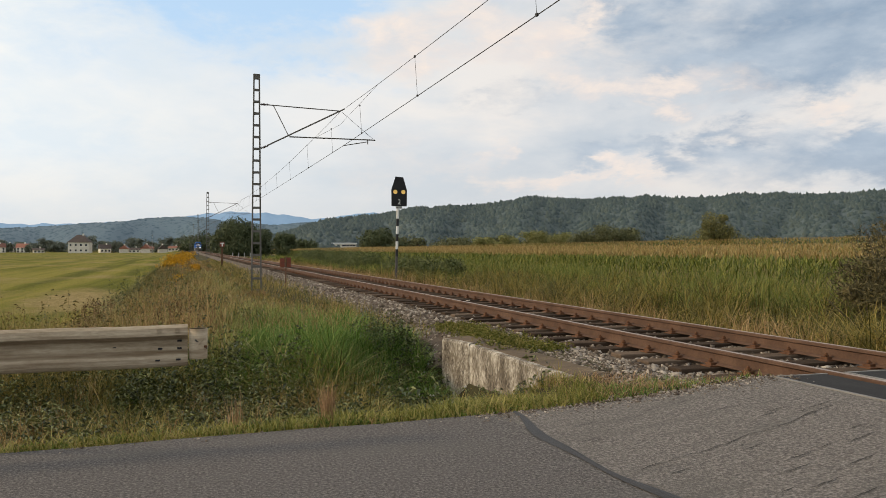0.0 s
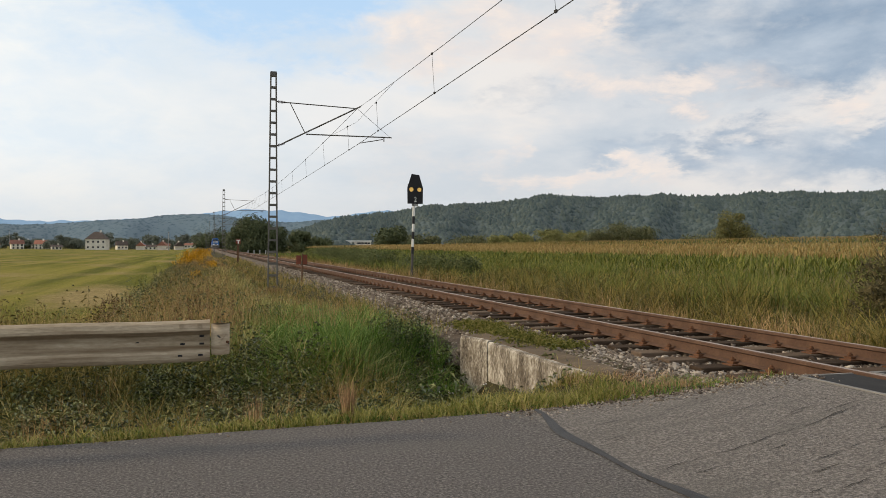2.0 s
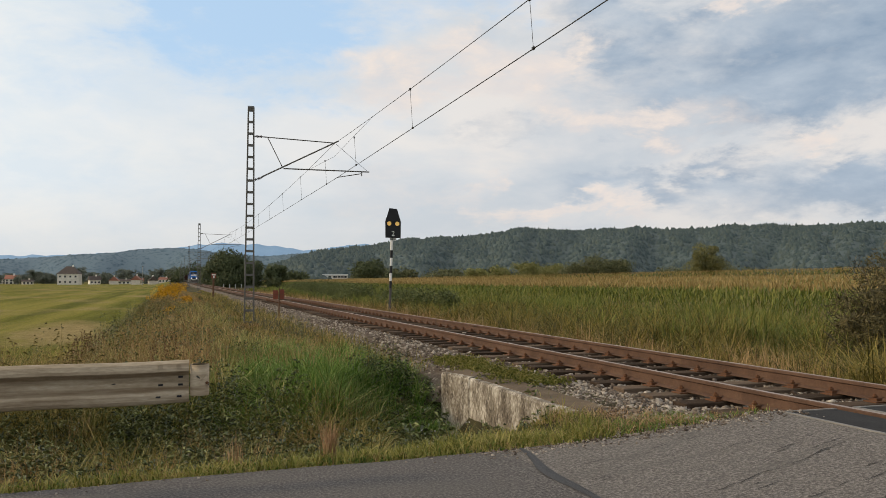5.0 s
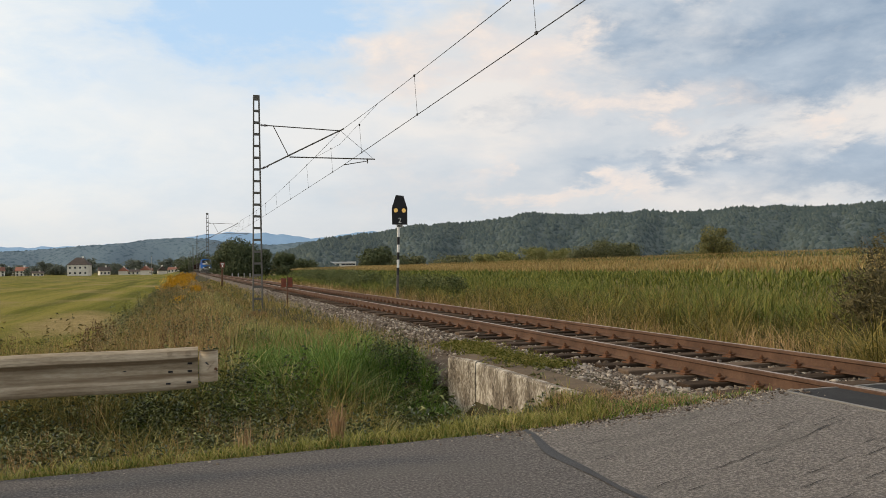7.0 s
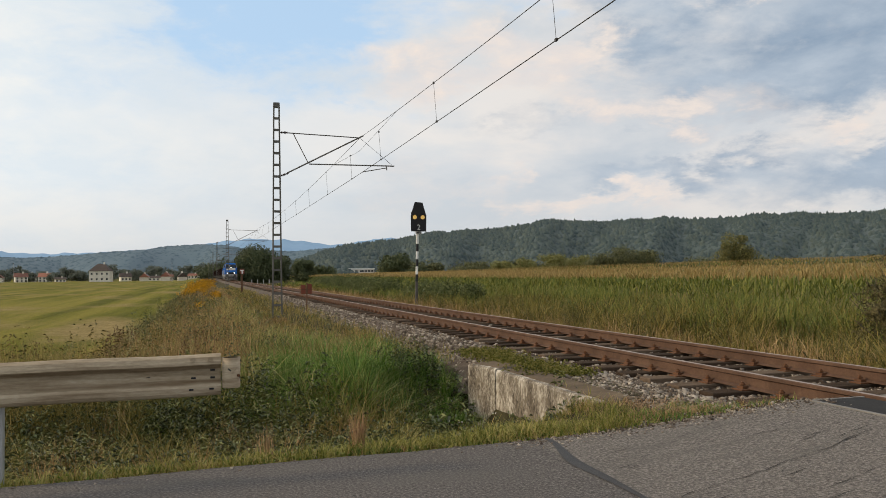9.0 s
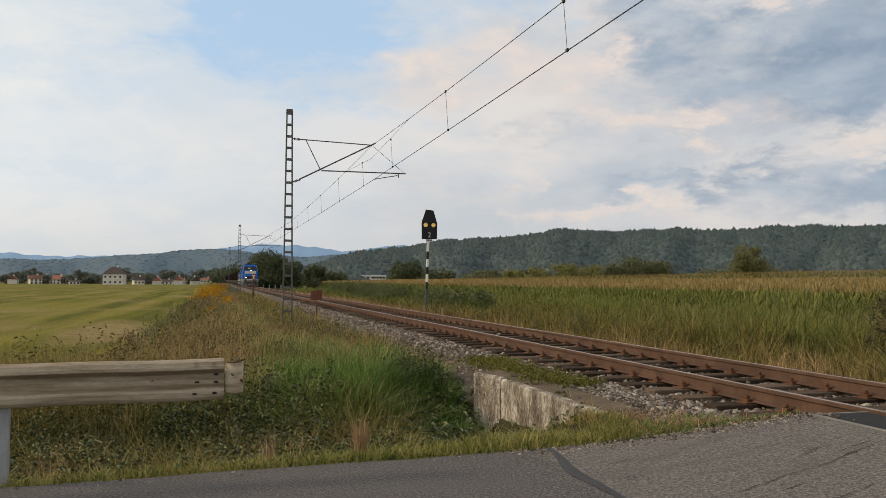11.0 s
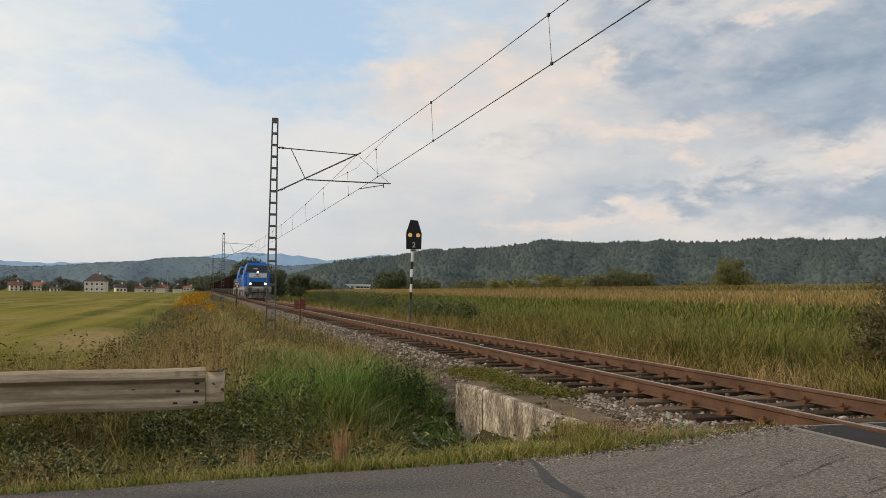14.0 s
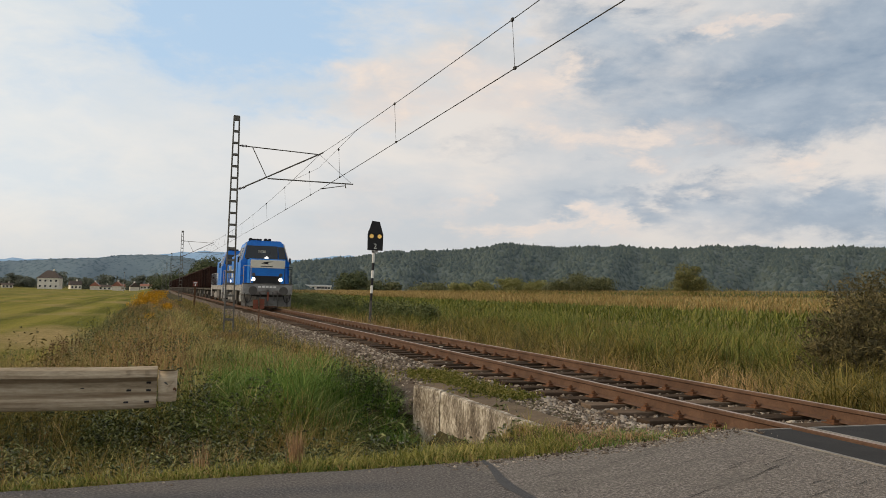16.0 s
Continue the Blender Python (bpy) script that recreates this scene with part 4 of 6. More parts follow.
def build_markers():
    th = empty("marker_post", pose(3.62, 30.6, 0))
    part("post", bar((0, 0, -0.7), (0.02, 0, 1.08), 0.024, 8), RUSTPOST, th)
    for x0, x1, top in ((-0.20, -0.03, 1.00), (0.05, 0.20, 1.03)):
        bd = part("marker_board", box(x0, x1, 0.024, 0.042, 0.68, top, 0.006), REDPAINT, th, "red-brown board")
        part("board_rim", box(x0 - 0.008, x1 + 0.008, 0.044, 0.054, 0.67, top + 0.012), RUSTPOST, bd)
    part("crossbar", bar((-0.2, 0.035, 0.84), (0.22, 0.035, 0.84), 0.014, 6), RUSTPOST, th)
    tagged(th, "thin rusty marker post with two red-brown boards beside the ballast", "marker post")
    th = empty("marker_post", pose(3.32, 76, 0))
    part("post", box(-0.10, 0.06, -0.06, 0.06, -0.6, 1.30, 0.01), RUSTPOST, th)
    part("post_head", box(-0.12, 0.08, -0.07, 0.07, 1.28, 1.42, 0.02), RUSTPOST, th)
    bd = part("marker_board", box(-0.22, 0.20, -0.09, -0.07, 1.52, 1.98, 0.01), REDPAINT, th, "faded red board")
    part("stripe", box(-0.16, 0.15, -0.096, -0.0905, 1.80, 1.89), WHITE, bd)
    part("stripe", box(-0.05, 0.06, -0.096, -0.0905, 1.56, 1.76), WHITE, bd)
    part("bracket", box(-0.06, 0.03, -0.07, -0.02, 1.40, 1.75), RUSTPOST, th)
    tagged(th, "rusty brown signal post with red and white board", "marker post")
    for k in range(4):
        th = empty("delineator_post", pose(10.5 + k * 1.3, 190, 0))
        part("post", box(-0.11, 0.11, -0.08, 0.08, -0.8, 0.45), LOCOGREY, th)
        part("foot", box(-0.2, 0.2, -0.1, 0.1, -0.9, -0.5), DARKGREY, th)
        tagged(th, "small white post by a distant crossing", "delineator post", "posts at the distant crossing")
    # flat stones and a pipe end in the ditch
    for x, y, s in ((3.2, 9.2, 0.15), (2.95, 9.5, 0.11), (3.35, 9.7, 0.13), (3.45, 8.9, 0.09), (3.05, 8.8, 0.12), (3.5, 9.9, 0.08), (2.8, 9.0, 0.08), (3.3, 10.3, 0.11), (3.5, 10.6, 0.09), (3.1, 10.0, 0.1)):
        bm = bmesh.new()
        bmesh.ops.create_icosphere(bm, subdivisions=2, radius=s)
        for v in bm.verts:
            v.co.z *= 0.45
            v.co += Vector((noise.noise(v.co * 9), noise.noise(v.co * 9 + Vector((5, 0, 0))), noise.noise(v.co * 9 + Vector((0, 7, 0))))) * s * 0.25
        ob = part("rock", bm, STONE, None)
        ob.location = (x, y, float(ground_z(x, y)) + s * 0.2)
        tagged(ob, "grey flat stone lying in the ditch", "rock", "stones in the ditch")


build_road()
build_track()
build_wall()
build_barrier()
build_mast()
build_wires()
build_signal()
build_markers()


# ---- the train ----
def build_locomotive():
    th = empty("diesel_locomotive")
    L = 14.8
    part("underframe", box(-1.42, 1.42, 0.55, L - 0.55, 1.0, 1.36, 0.03), LOCOFRAME, th, "dirty grey frame")
    part("front_beam", box(-1.45, 1.45, 0.42, 0.62, 0.78, 1.42, 0.03), LOCOFRAME, th)
    for k in range(5):
        part("marking", box(-0.55 + k * 0.22, -0.39 + k * 0.22, 0.405, 0.418, 1.20, 1.30), WHITE, th)
    for s in (-1, 1):
        bf = part("buffer", bar((s * 0.875, 0.0, 1.02), (s * 0.875, 0.06, 1.02), 0.25, 20), DARKGREY, th, "round black buffer")
        part("buffer_stem", bar((s * 0.875, 0.06, 1.02), (s * 0.875, 0.5, 1.02), 0.15, 12), BLACK, bf)
    hook = part("coupling", box(-0.06, 0.06, 0.15, 0.42, 0.85, 1.1, 0.02), DARKGREY, th)
    part("coupling_link", box(-0.05, 0.05, 0.12, 0.2, 0.45, 0.95, 0.02), REDPAINT, hook)
    for s in (-0.45, 0.3, 0.55):
        part("brake_hose", bar((s, 0.36, 0.95), (s + 0.06, 0.25, 0.45), 0.028, 6), DARKGREY, th)
    # snow plough
    bm = bmesh.new()
    pts = [(-1.45, 0.75), (-0.55, 0.28), (0.55, 0.28), (1.45, 0.75)]
    lo = [bm.verts.new((x, y, 0.12)) for x, y in pts]
    hi = [bm.verts.new((x * (1.0), y + 0.18, 0.80 if abs(x) > 1 else 0.66)) for x, y in pts]
    for i in range(3):
        bm.faces.new((lo[i], lo[i + 1], hi[i + 1], hi[i]))
    bmesh.ops.solidify(bm, geom=bm.faces[:], thickness=0.03)
    part("snow_plough", bm, LOCOFRAME, th, "dirty grey snow plough")
    for x in np.linspace(-1.2, 1.2, 5):
        yy = 0.28 + max(0.0, abs(x) - 0.55) * 0.52
        part("plough_rib", box(x - 0.03, x + 0.03, yy - 0.02, yy + 0.20, 0.10, 0.62), DARKGREY, th)
    part("plough_edge", box(-0.6, 0.6, 0.25, 0.30, 0.08, 0.14), RUST, th, "rusty lower edge")
    part("platform", box(-1.44, 1.44, 0.40, 0.90, 1.40, 1.46, 0.01), DARKGREY, th)
    for s in (-1, 1):
        hose = bmesh.new()
        last = None
        for k in range(9):
            a = math.pi * k / 8
            p = (s * (1.12 + 0.20 * math.cos(a)), 0.36, 0.85 - 0.52 * math.sin(a))
            if last:
                bar(last, p, 0.026, 6, hose)
            last = p
        part("air_hose", hose, BLACK, th)
        for x in (0.98, 1.40):
            part("grab_rail", bar((s * x, 0.50, 1.46), (s * x, 0.50, 2.45), 0.02, 6), LOCOGREY if s < 0 else BLACK, th)
        part("grab_rail", bar((s * 0.98, 0.50, 2.45), (s * 1.40, 0.50, 2.45), 0.02, 6), LOCOGREY if s < 0 else BLACK, th)
        part("pillar_stripe", bar((s * 1.40, 2.0, 2.80), (s * 1.11, 2.29, 3.86), 0.035, 6), LOCOGREY, th, "pale corner strip")
    # nose
    nose = part("nose", box(-1.06, 1.06, 0.85, 2.2, 1.36, 2.9, 0.06), BLUE, th)
    pan = part("nose_panel", box(-0.98, 1.02, 0.825, 0.86, 2.36, 2.84, 0.015), CREAM, nose, "cream panel with a black swoosh")
    bm = bmesh.new()
    vs = [bm.verts.new(p) for p in ((-0.38, 0.818, 2.63), (-0.1, 0.818, 2.74), (0.35, 0.818, 2.76), (0.0, 0.818, 2.68), (0.08, 0.818, 2.58))]
    bm.faces.new(vs)
    part("emblem", bm, BLACK, pan)
    part("lettering", box(-0.4, 0.3, 0.815, 0.823, 2.44, 2.49), DARKGREY, pan)
    part("grille", box(-0.80, 0.80, 0.825, 0.86, 1.42, 1.90, 0.02), BLACK, nose, "black radiator grille")
    for s in (-0.79, 0.79):
        part("headlight", bar((s, 0.79, 1.68), (s, 0.85, 1.68), 0.105, 18), LAMP, th, "lit white headlight")
        part("tail_light", bar((s, 0.80, 1.97), (s, 0.85, 1.97), 0.10, 14), DARKGREY, th)
    part("headlight", bar((0.06, 1.93, 2.98), (0.06, 2.06, 2.98), 0.10, 18), LAMP, th, "lit white headlight")
    # cab
    prof = [(-1.45, 1.36), (1.45, 1.36), (1.45, 2.75), (1.12, 3.88), (0.95, 4.0), (-0.95, 4.0), (-1.12, 3.88), (-1.45, 2.75)]
    bm = extrude_y(prof, 1.95, 5.0)
    for v in bm.verts:
        if v.co.y < 3 and v.co.z > 2.7:
            v.co.y += (v.co.z - 2.7) * 0.28
    cab = part("cab", bm, BLUE, th)
    part("cab_roof", extrude_y([(-1.0, 4.003), (1.0, 4.003), (0.85, 4.06), (-0.85, 4.06)], 2.35, 5.05), BLUE, th)
    def pane(x0, x1, z0, z1, name="windscreen"):
        b = bmesh.new()
        q = [(x0, z0), (x1, z0), (x1 * (0.90 if abs(x1) > 0.8 else 1), z1), (x0 * (0.90 if abs(x0) > 0.8 else 1), z1)]
        f = [b.verts.new((x, 1.935 + (z - 2.7) * 0.28, z)) for x, z in q]
        g = [b.verts.new((x, 1.965 + (z - 2.7) * 0.28, z)) for x, z in q]
        b.faces.new(f), b.faces.new(g[::-1])
        for i in range(4):
            b.faces.new((f[i], g[i], g[(i + 1) % 4], f[(i + 1) % 4]))
        return b
    part("windscreen", pane(-1.22, 0.74, 2.97, 3.74), GLASS, cab, "dark cab window")
    part("windscreen", pane(0.83, 1.24, 2.97, 3.70), GLASS, cab, "dark cab window")
    part("sun_blind", pane(-0.42, 0.02, 3.30, 3.46), CREAM, cab)
    part("screen_bar", box(-1.15, 1.15, 1.90, 1.95, 2.90, 2.95), BLACK, cab)
    part("wiper", bar((0.1, 1.99, 3.02), (0.35, 2.1, 3.5), 0.012, 5), BLACK, cab)
    for s in (-1, 1):
        b = bmesh.new()
        q = [(2.45, 2.85), (4.75, 2.85), (4.75, 3.65), (2.65, 3.65)]
        def sx(z):
            return s * (1.462 - (z - 2.75) * 0.292)
        f = [b.verts.new((sx(z), y, z)) for y, z in q]
        b.faces.new(f)
        bmesh.ops.solidify(b, geom=b.faces[:], thickness=0.02)
        part("side_window", b, GLASS, cab, "dark cab window")
        part("door", box(s * 1.452, s * 1.475, 3.9, 4.7, 1.42, 2.75, 0.01), BLUE, cab)
        part("mirror", box(s * 1.55 - 0.05, s * 1.55 + 0.05, 2.4, 2.5, 2.7, 3.05, 0.01), BLACK, cab)
    for x, r in ((-0.85, 0.10), (-0.45, 0.07), (-0.25, 0.07), (0.05, 0.10), (0.28, 0.10)):
        part("roof_horn", bar((x, 2.55, 4.12), (x, 2.9, 4.12), r, 12), BLACK, th)
    part("roof_vent", box(-0.75, -0.15, 2.9, 3.8, 4.06, 4.2, 0.03), BLACK, th)
    # long hood
    hood = part("engine_hood", box(-0.98, 0.98, 5.0, L - 1.0, 1.36, 3.45, 0.07), BLUE, th)
    part("hood_roof", box(-0.7, 0.7, 5.4, L - 2.0, 3.45, 3.62, 0.04), DARKGREY, hood)
    for k in range(5):
        y = 5.4 + k * 1.62
        for s in (-1, 1):
            dr = part("hood_door", box(s * 0.985, s * 1.0, y, y + 1.5, 1.5, 3.2, 0.008), BLUE, hood)
            if k in (1, 3):
                part("louvre", box(s * 1.0, s * 1.01, y + 0.2, y + 1.3, 2.3, 3.0), BLACK, dr)
            if k in (0, 2, 4):
                part("lettering", box(s * 1.0, s * 1.012, y + 0.15, y + 1.3, 1.9, 2.45), WHITE, dr, "white lettering bar")
    # rails and steps
    for s in (-1, 1):
        part("handrail", bar((s * 1.4, 5.2, 2.35), (s * 1.4, L - 0.7, 2.35), 0.02, 6), LOCOGREY, th)
        for y in np.linspace(5.2, L - 0.7, 7):
            part("stanchion", bar((s * 1.4, y, 1.36), (s * 1.4, y, 2.35), 0.018, 6), LOCOGREY, th)
        fr = part("front_rail", bar((s * 1.38, 0.75, 1.4), (s * 1.38, 0.75, 2.35), 0.022, 6), BLACK, th)
        part("rail_bar", bar((s * 1.38, 0.75, 2.35), (s * 1.38, 1.95, 2.35), 0.022, 6), BLACK, fr)
        part("rail_bar", bar((s * 1.38, 0.75, 1.9), (s * 1.38, 1.95, 1.9), 0.018, 6), BLACK, fr)
        for y in (1.1, L - 1.5):
            st = part("steps", box(s * 1.2, s * 1.48, y, y + 0.55, 0.45, 0.5), LOCOFRAME, th)
            part("step", box(s * 1.2, s * 1.48, y, y + 0.55, 0.8, 0.85), LOCOFRAME, st)
            part("step_side", box(s * 1.42, s * 1.46, y - 0.04, y, 0.4, 1.2), WHITE, st)
            part("step_side", box(s * 1.42, s * 1.46, y + 0.55, y + 0.59, 0.4, 1.2), WHITE, st)
    part("fuel_tank", box(-1.3, 1.3, 5.9, 8.9, 0.35, 1.0, 0.08), DARKGREY, th)
    for yc in (3.3, 11.5):
        bg = part("bogie", box(-1.1, 1.1, yc - 1.9, yc + 1.9, 0.5, 0.85, 0.04), DARKGREY, th)
        for y in (yc - 1.2, yc + 1.2):
            for s in (-1, 1):
                part("wheel", bar((s * 0.69, y, 0.5), (s * 0.82, y, 0.5), 0.5, 24), DARKGREY, bg)
                part("axle_box", box(s * 1.05, s * 1.22, y - 0.2, y + 0.2, 0.3, 0.72, 0.03), LOCOGREY, bg)
        for s in (-1, 1):
            part("spring", bar((s * 1.12, yc, 0.35), (s * 1.12, yc, 0.85), 0.12, 10), LOCOGREY, bg)
    tagged(th, "bright blue diesel locomotive with cream nose panel and lit headlights", "locomotive", "locomotives of the train")
    return th


def build_wagon():
    th = empty("gondola_wagon")
    L = 14.0
    part("underframe", box(-1.3, 1.3, 0.6, L - 0.6, 0.95, 1.2, 0.02), DARKGREY, th)
    for s in (-1, 1):
        w = part("side_wall", box(s * 1.36, s * 1.42, 0.65, L - 0.65, 1.15, 3.1, 0.01), WAGON, th)
        for k in range(10):
            y = 0.8 + k * 1.36
            part("rib", box(s * 1.42, s * 1.50, y, y + 0.13, 1.15, 3.05), WAGON, w)
        part("top_rail", box(s * 1.34, s * 1.50, 0.6, L - 0.6, 3.05, 3.17, 0.015), WAGON, w)
        part("lettering", box(s * 1.421, s * 1.428, 2.45, 3.1, 1.6, 1.9), WHITE, w, "pale marking")
    for y in (0.62, L - 0.70):
        part("end_wall", box(-1.40, 1.40, y, y + 0.08, 1.15, 3.12, 0.01), WAGON, th)
    part("load", box(-1.34, 1.34, 0.75, L - 0.75, 1.2, 2.6), DARKGREY, th)
    for yc in (2.6, L - 2.6):
        bg = part("bogie", box(-1.05, 1.05, yc - 1.3, yc + 1.3, 0.45, 0.8, 0.04), DARKGREY, th)
        for y in (yc - 0.9, yc + 0.9):
            for s in (-1, 1):
                part("wheel", bar((s * 0.69, y, 0.46), (s * 0.82, y, 0.46), 0.46, 20), DARKGREY, bg)
    for y in (0.0, L - 0.6):
        for s in (-1, 1):
            part("buffer", bar((s * 0.875, y, 1.02), (s * 0.875, y + 0.6, 1.02), 0.16, 12), DARKGREY, th)
    tagged(th, "dark brown high-sided open freight wagon", "freight wagon", "wagons of the train")
    return th


TRAIN = []
SPEED, FRONT_END = 21.3, 48.2


def build_train():
    loco = build_locomotive()
    TRAIN.append((loco, 0.0))
    TRAIN.append((copy_thing(loco, pose(0, 0, 0)), 15.0))
    wagon = build_wagon()
    TRAIN.append((wagon, 30.2))
    for k in range(1, 18):
        TRAIN.append((copy_thing(wagon, pose(0, 0, 0)), 30.2 + 14.2 * k))


# ---- hills and far woods ----
RIDGES = {"wooded_hill": (1150, [(3.5, 0.2), (6.5, 1.25), (9, 1.9), (12, 2.45), (16, 2.85), (20, 3.2), (24.5, 3.6), (32, 3.55), (41, 3.65), (55, 3.5), (75, 2.8)]),
          "far_wooded_hill": (2300, [(-40, 1.6), (-25, 1.45), (-11, 1.32), (-7, 1.55), (-4, 1.8), (-2, 2.12), (0.2, 2.2), (2.7, 1.87), (6, 1.72), (9, 1.9), (14, 1.6)])}


def ridge(az, table):
    a = np.array(table)
    # smooth between the heights
    t = np.interp(az, a[:, 0], np.arange(len(a)))
    i = np.clip(t.astype(int), 0, len(a) - 2)
    f = t - i
    f = f * f * (3 - 2 * f) * 0.5 + f * 0.5
    return a[i, 1] * (1 - f) + a[i + 1, 1] * f


def hill_surface(table, dist, depth, az, s):
    """A point on the hillside: s from 0 at the foot to 1 on the ridge."""
    d = dist - depth * (1 - s) * (1 + 0.12 * np.sin(az * 0.9))
    el = ridge(az, table)
    top = np.tan(np.radians(el)) * dist + 1.37
    prof = np.where(s < 1, 0.25 * s + 0.75 * np.sin(s * np.pi / 2), 1 - (s - 1) * 0.6)
    spur = (0.17 * np.abs(np.sin(az * 0.42 + 1.1 * s)) + 0.07 * np.abs(np.sin(az * 1.15 - 2.0 * s + 1)) - 0.15) * np.sin(np.clip(s, 0, 1) * np.pi)
    z = 1.0 + (top - 5.0) * np.clip(prof + spur * (s < 0.9), 0, 1.0)
    a = np.radians(az)
    return np.stack([d * np.sin(a), d * np.cos(a), z], -1)


def crowns(points, size, tall, seg=4):
    """Low crowns for a wood seen from afar: every one an irregular cone-like heap."""
    n = len(points)
    prof = np.array([[0.95, 0.15], [0.75, 0.62], [0.0, 1.0]])
    ang = np.linspace(0, 2 * np.pi, seg, endpoint=False)
    v = []
    for r, z in prof[:2]:
        v.append(np.stack([r * np.cos(ang), r * np.sin(ang), np.full(seg, z)], -1))
    v = np.concatenate(v + [np.array([[0, 0, 1.0]])])
    f = []
    for k in range(1):
        for i in range(seg):
            j = (i + 1) % seg
            f.append((k * seg + i, k * seg + j, (k + 1) * seg + j))
            f.append((k * seg + i, (k + 1) * seg + j, (k + 1) * seg + i))
    for i in range(seg):
        f.append((seg + i, seg + (i + 1) % seg, 2 * seg))
    f = np.array(f)
    p = v[None] * (1 + RNG.uniform(-0.22, 0.22, (n, len(v), 3)))
    p = p * np.stack([size, size, tall], -1)[:, None]
    p = p + points[:, None] - np.array([0, 0, 1.0])
    idx = f[None] + (np.arange(n) * len(v))[:, None, None]
    return p.reshape(-1, 3), idx.reshape(-1)


def build_hills():
    for name, (dist, table) in RIDGES.items():
        depth = 520 if dist < 2000 else 900
        az = np.linspace(table[0][0], table[-1][0], 160)
        s = np.linspace(0, 1.6, 26)
        A, S = np.meshgrid(az, s)
        P = hill_surface(table, dist, depth, A, S)
        nx, ny = len(az), len(s)
        i = (np.arange(ny - 1)[:, None] * nx + np.arange(nx - 1)[None]).ravel()
        f = np.stack([i, i + 1, i + nx + 1, i + nx], 1)
        th = raw_mesh(name, P.reshape(-1, 3), f.ravel(), np.full(len(f), 4), HAZED_FOREST if dist < 2000 else HAZED_FAR_FOREST)
        tagged(th, "long hill covered in mixed forest behind the fields" if dist < 2000 else "wooded hills far behind the village, bluish from haze in their colour", "hill", kind="structure")
        n = 19000 if dist < 2000 else 6000
        lo, hi = (4.5, 52) if dist < 2000 else (-20, 14)
        az = RNG.uniform(lo, hi, n)
        s = RNG.random(n) ** 0.8 * 1.02
        pts = hill_surface(table, dist, depth, az, s)
        size = RNG.uniform(2.3, 4.6, n) * (1 if dist < 2000 else 1.5)
        tall = size * (RNG.uniform(1.0, 2.5, n) if dist < 2000 else RNG.uniform(0.5, 1.1, n))
        pts[:, 2] -= tall * 0.55
        v, fi = crowns(pts, size, tall)
        ob = raw_mesh("forest", v, fi, np.full(len(fi) // 3, 3), HAZED_FOREST if dist < 2000 else HAZED_FAR_FOREST)
        tagged(ob, "dense mixed forest of dark green crowns on the hillside, haze in their colour" if dist < 2000 else "distant forest, blue-green with haze in its colour", "forest", kind="stuff")
    # mountains on the skyline, haze over them painted as plain blue
    for name, dist, table, mat in (("blue_mountains", 4200, [(-60, 1.0), (-30, 1.15), (-14, 1.75), (-10, 1.5), (-6, 1.6), (-1, 2.0), (1.5, 2.35), (3, 2.5), (5.7, 2.42), (9, 2.05), (11, 2.35), (12.4, 2.55), (14, 2.3), (17, 1.9)], HAZE_BLUE_HILL),):
        az = np.linspace(-60, 17, 200)
        bm = bmesh.new()
        a = np.radians(az)
        z = np.tan(np.radians(ridge(az, table))) * dist + 1.4 + 3 * np.sin(az * 5) + 2 * np.sin(az * 13)
        rows = [[bm.verts.new((d * math.sin(q), d * math.cos(q), h)) for q, h in zip(a, hz)] for d, hz in ((dist - 600, z * 0), (dist - 250, z * 0.62), (dist, z), (dist + 300, z * 0.4))]
        for r0, r1 in zip(rows, rows[1:]):
            for i in range(len(az) - 1):
                bm.faces.new((r0[i], r0[i + 1], r1[i + 1], r1[i]))
        tagged(part(name, bm, mat, smooth=True), "mountains on the skyline, pale blue from haze in their colour", "mountains", kind="structure")


# the far woods' blue stands in for haze, painted into the base colour
HAZED_FAR_FOREST = blade_mat("hazed_far_forest_crowns", (0.052, 0.094, 0.128), (0.059, 0.104, 0.136), (0.070, 0.116, 0.140), tr=0.0, island=0.2)
# pale blue of distant haze, given to the mountains as their colour
HAZE_BLUE_HILL = material("haze_blue_distance", [(0.3, (0.20, 0.32, 0.47)), (0.7, (0.25, 0.37, 0.52))], rough=1.0, scale=0.01, fine=0.05, bump=0, space="World", spec=0.0)


LONE = blade_mat("lone_tree_leaves", (0.060, 0.070, 0.026), (0.115, 0.122, 0.042), (0.19, 0.18, 0.066), tr=0.15)
HEDGE = blade_mat("hedge_leaves", (0.055, 0.070, 0.032), (0.092, 0.108, 0.050), (0.15, 0.155, 0.075), tr=0.15)
# village leaves paled and greyed in colour to imitate haze
HAZED_VILLAGE_LEAF = blade_mat("hazed_garden_tree_leaves", (0.075, 0.095, 0.080), (0.11, 0.135, 0.108), (0.16, 0.18, 0.14), tr=0.1, island=0.5)
WILLOW = blade_mat("willow_leaves", (0.030, 0.029, 0.012), (0.070, 0.065, 0.027), (0.15, 0.13, 0.058), tr=0.2)
WEEDLEAF = blade_mat("thicket_leaves", (0.040, 0.060, 0.020), (0.072, 0.098, 0.031), (0.13, 0.145, 0.052), tr=0.15)


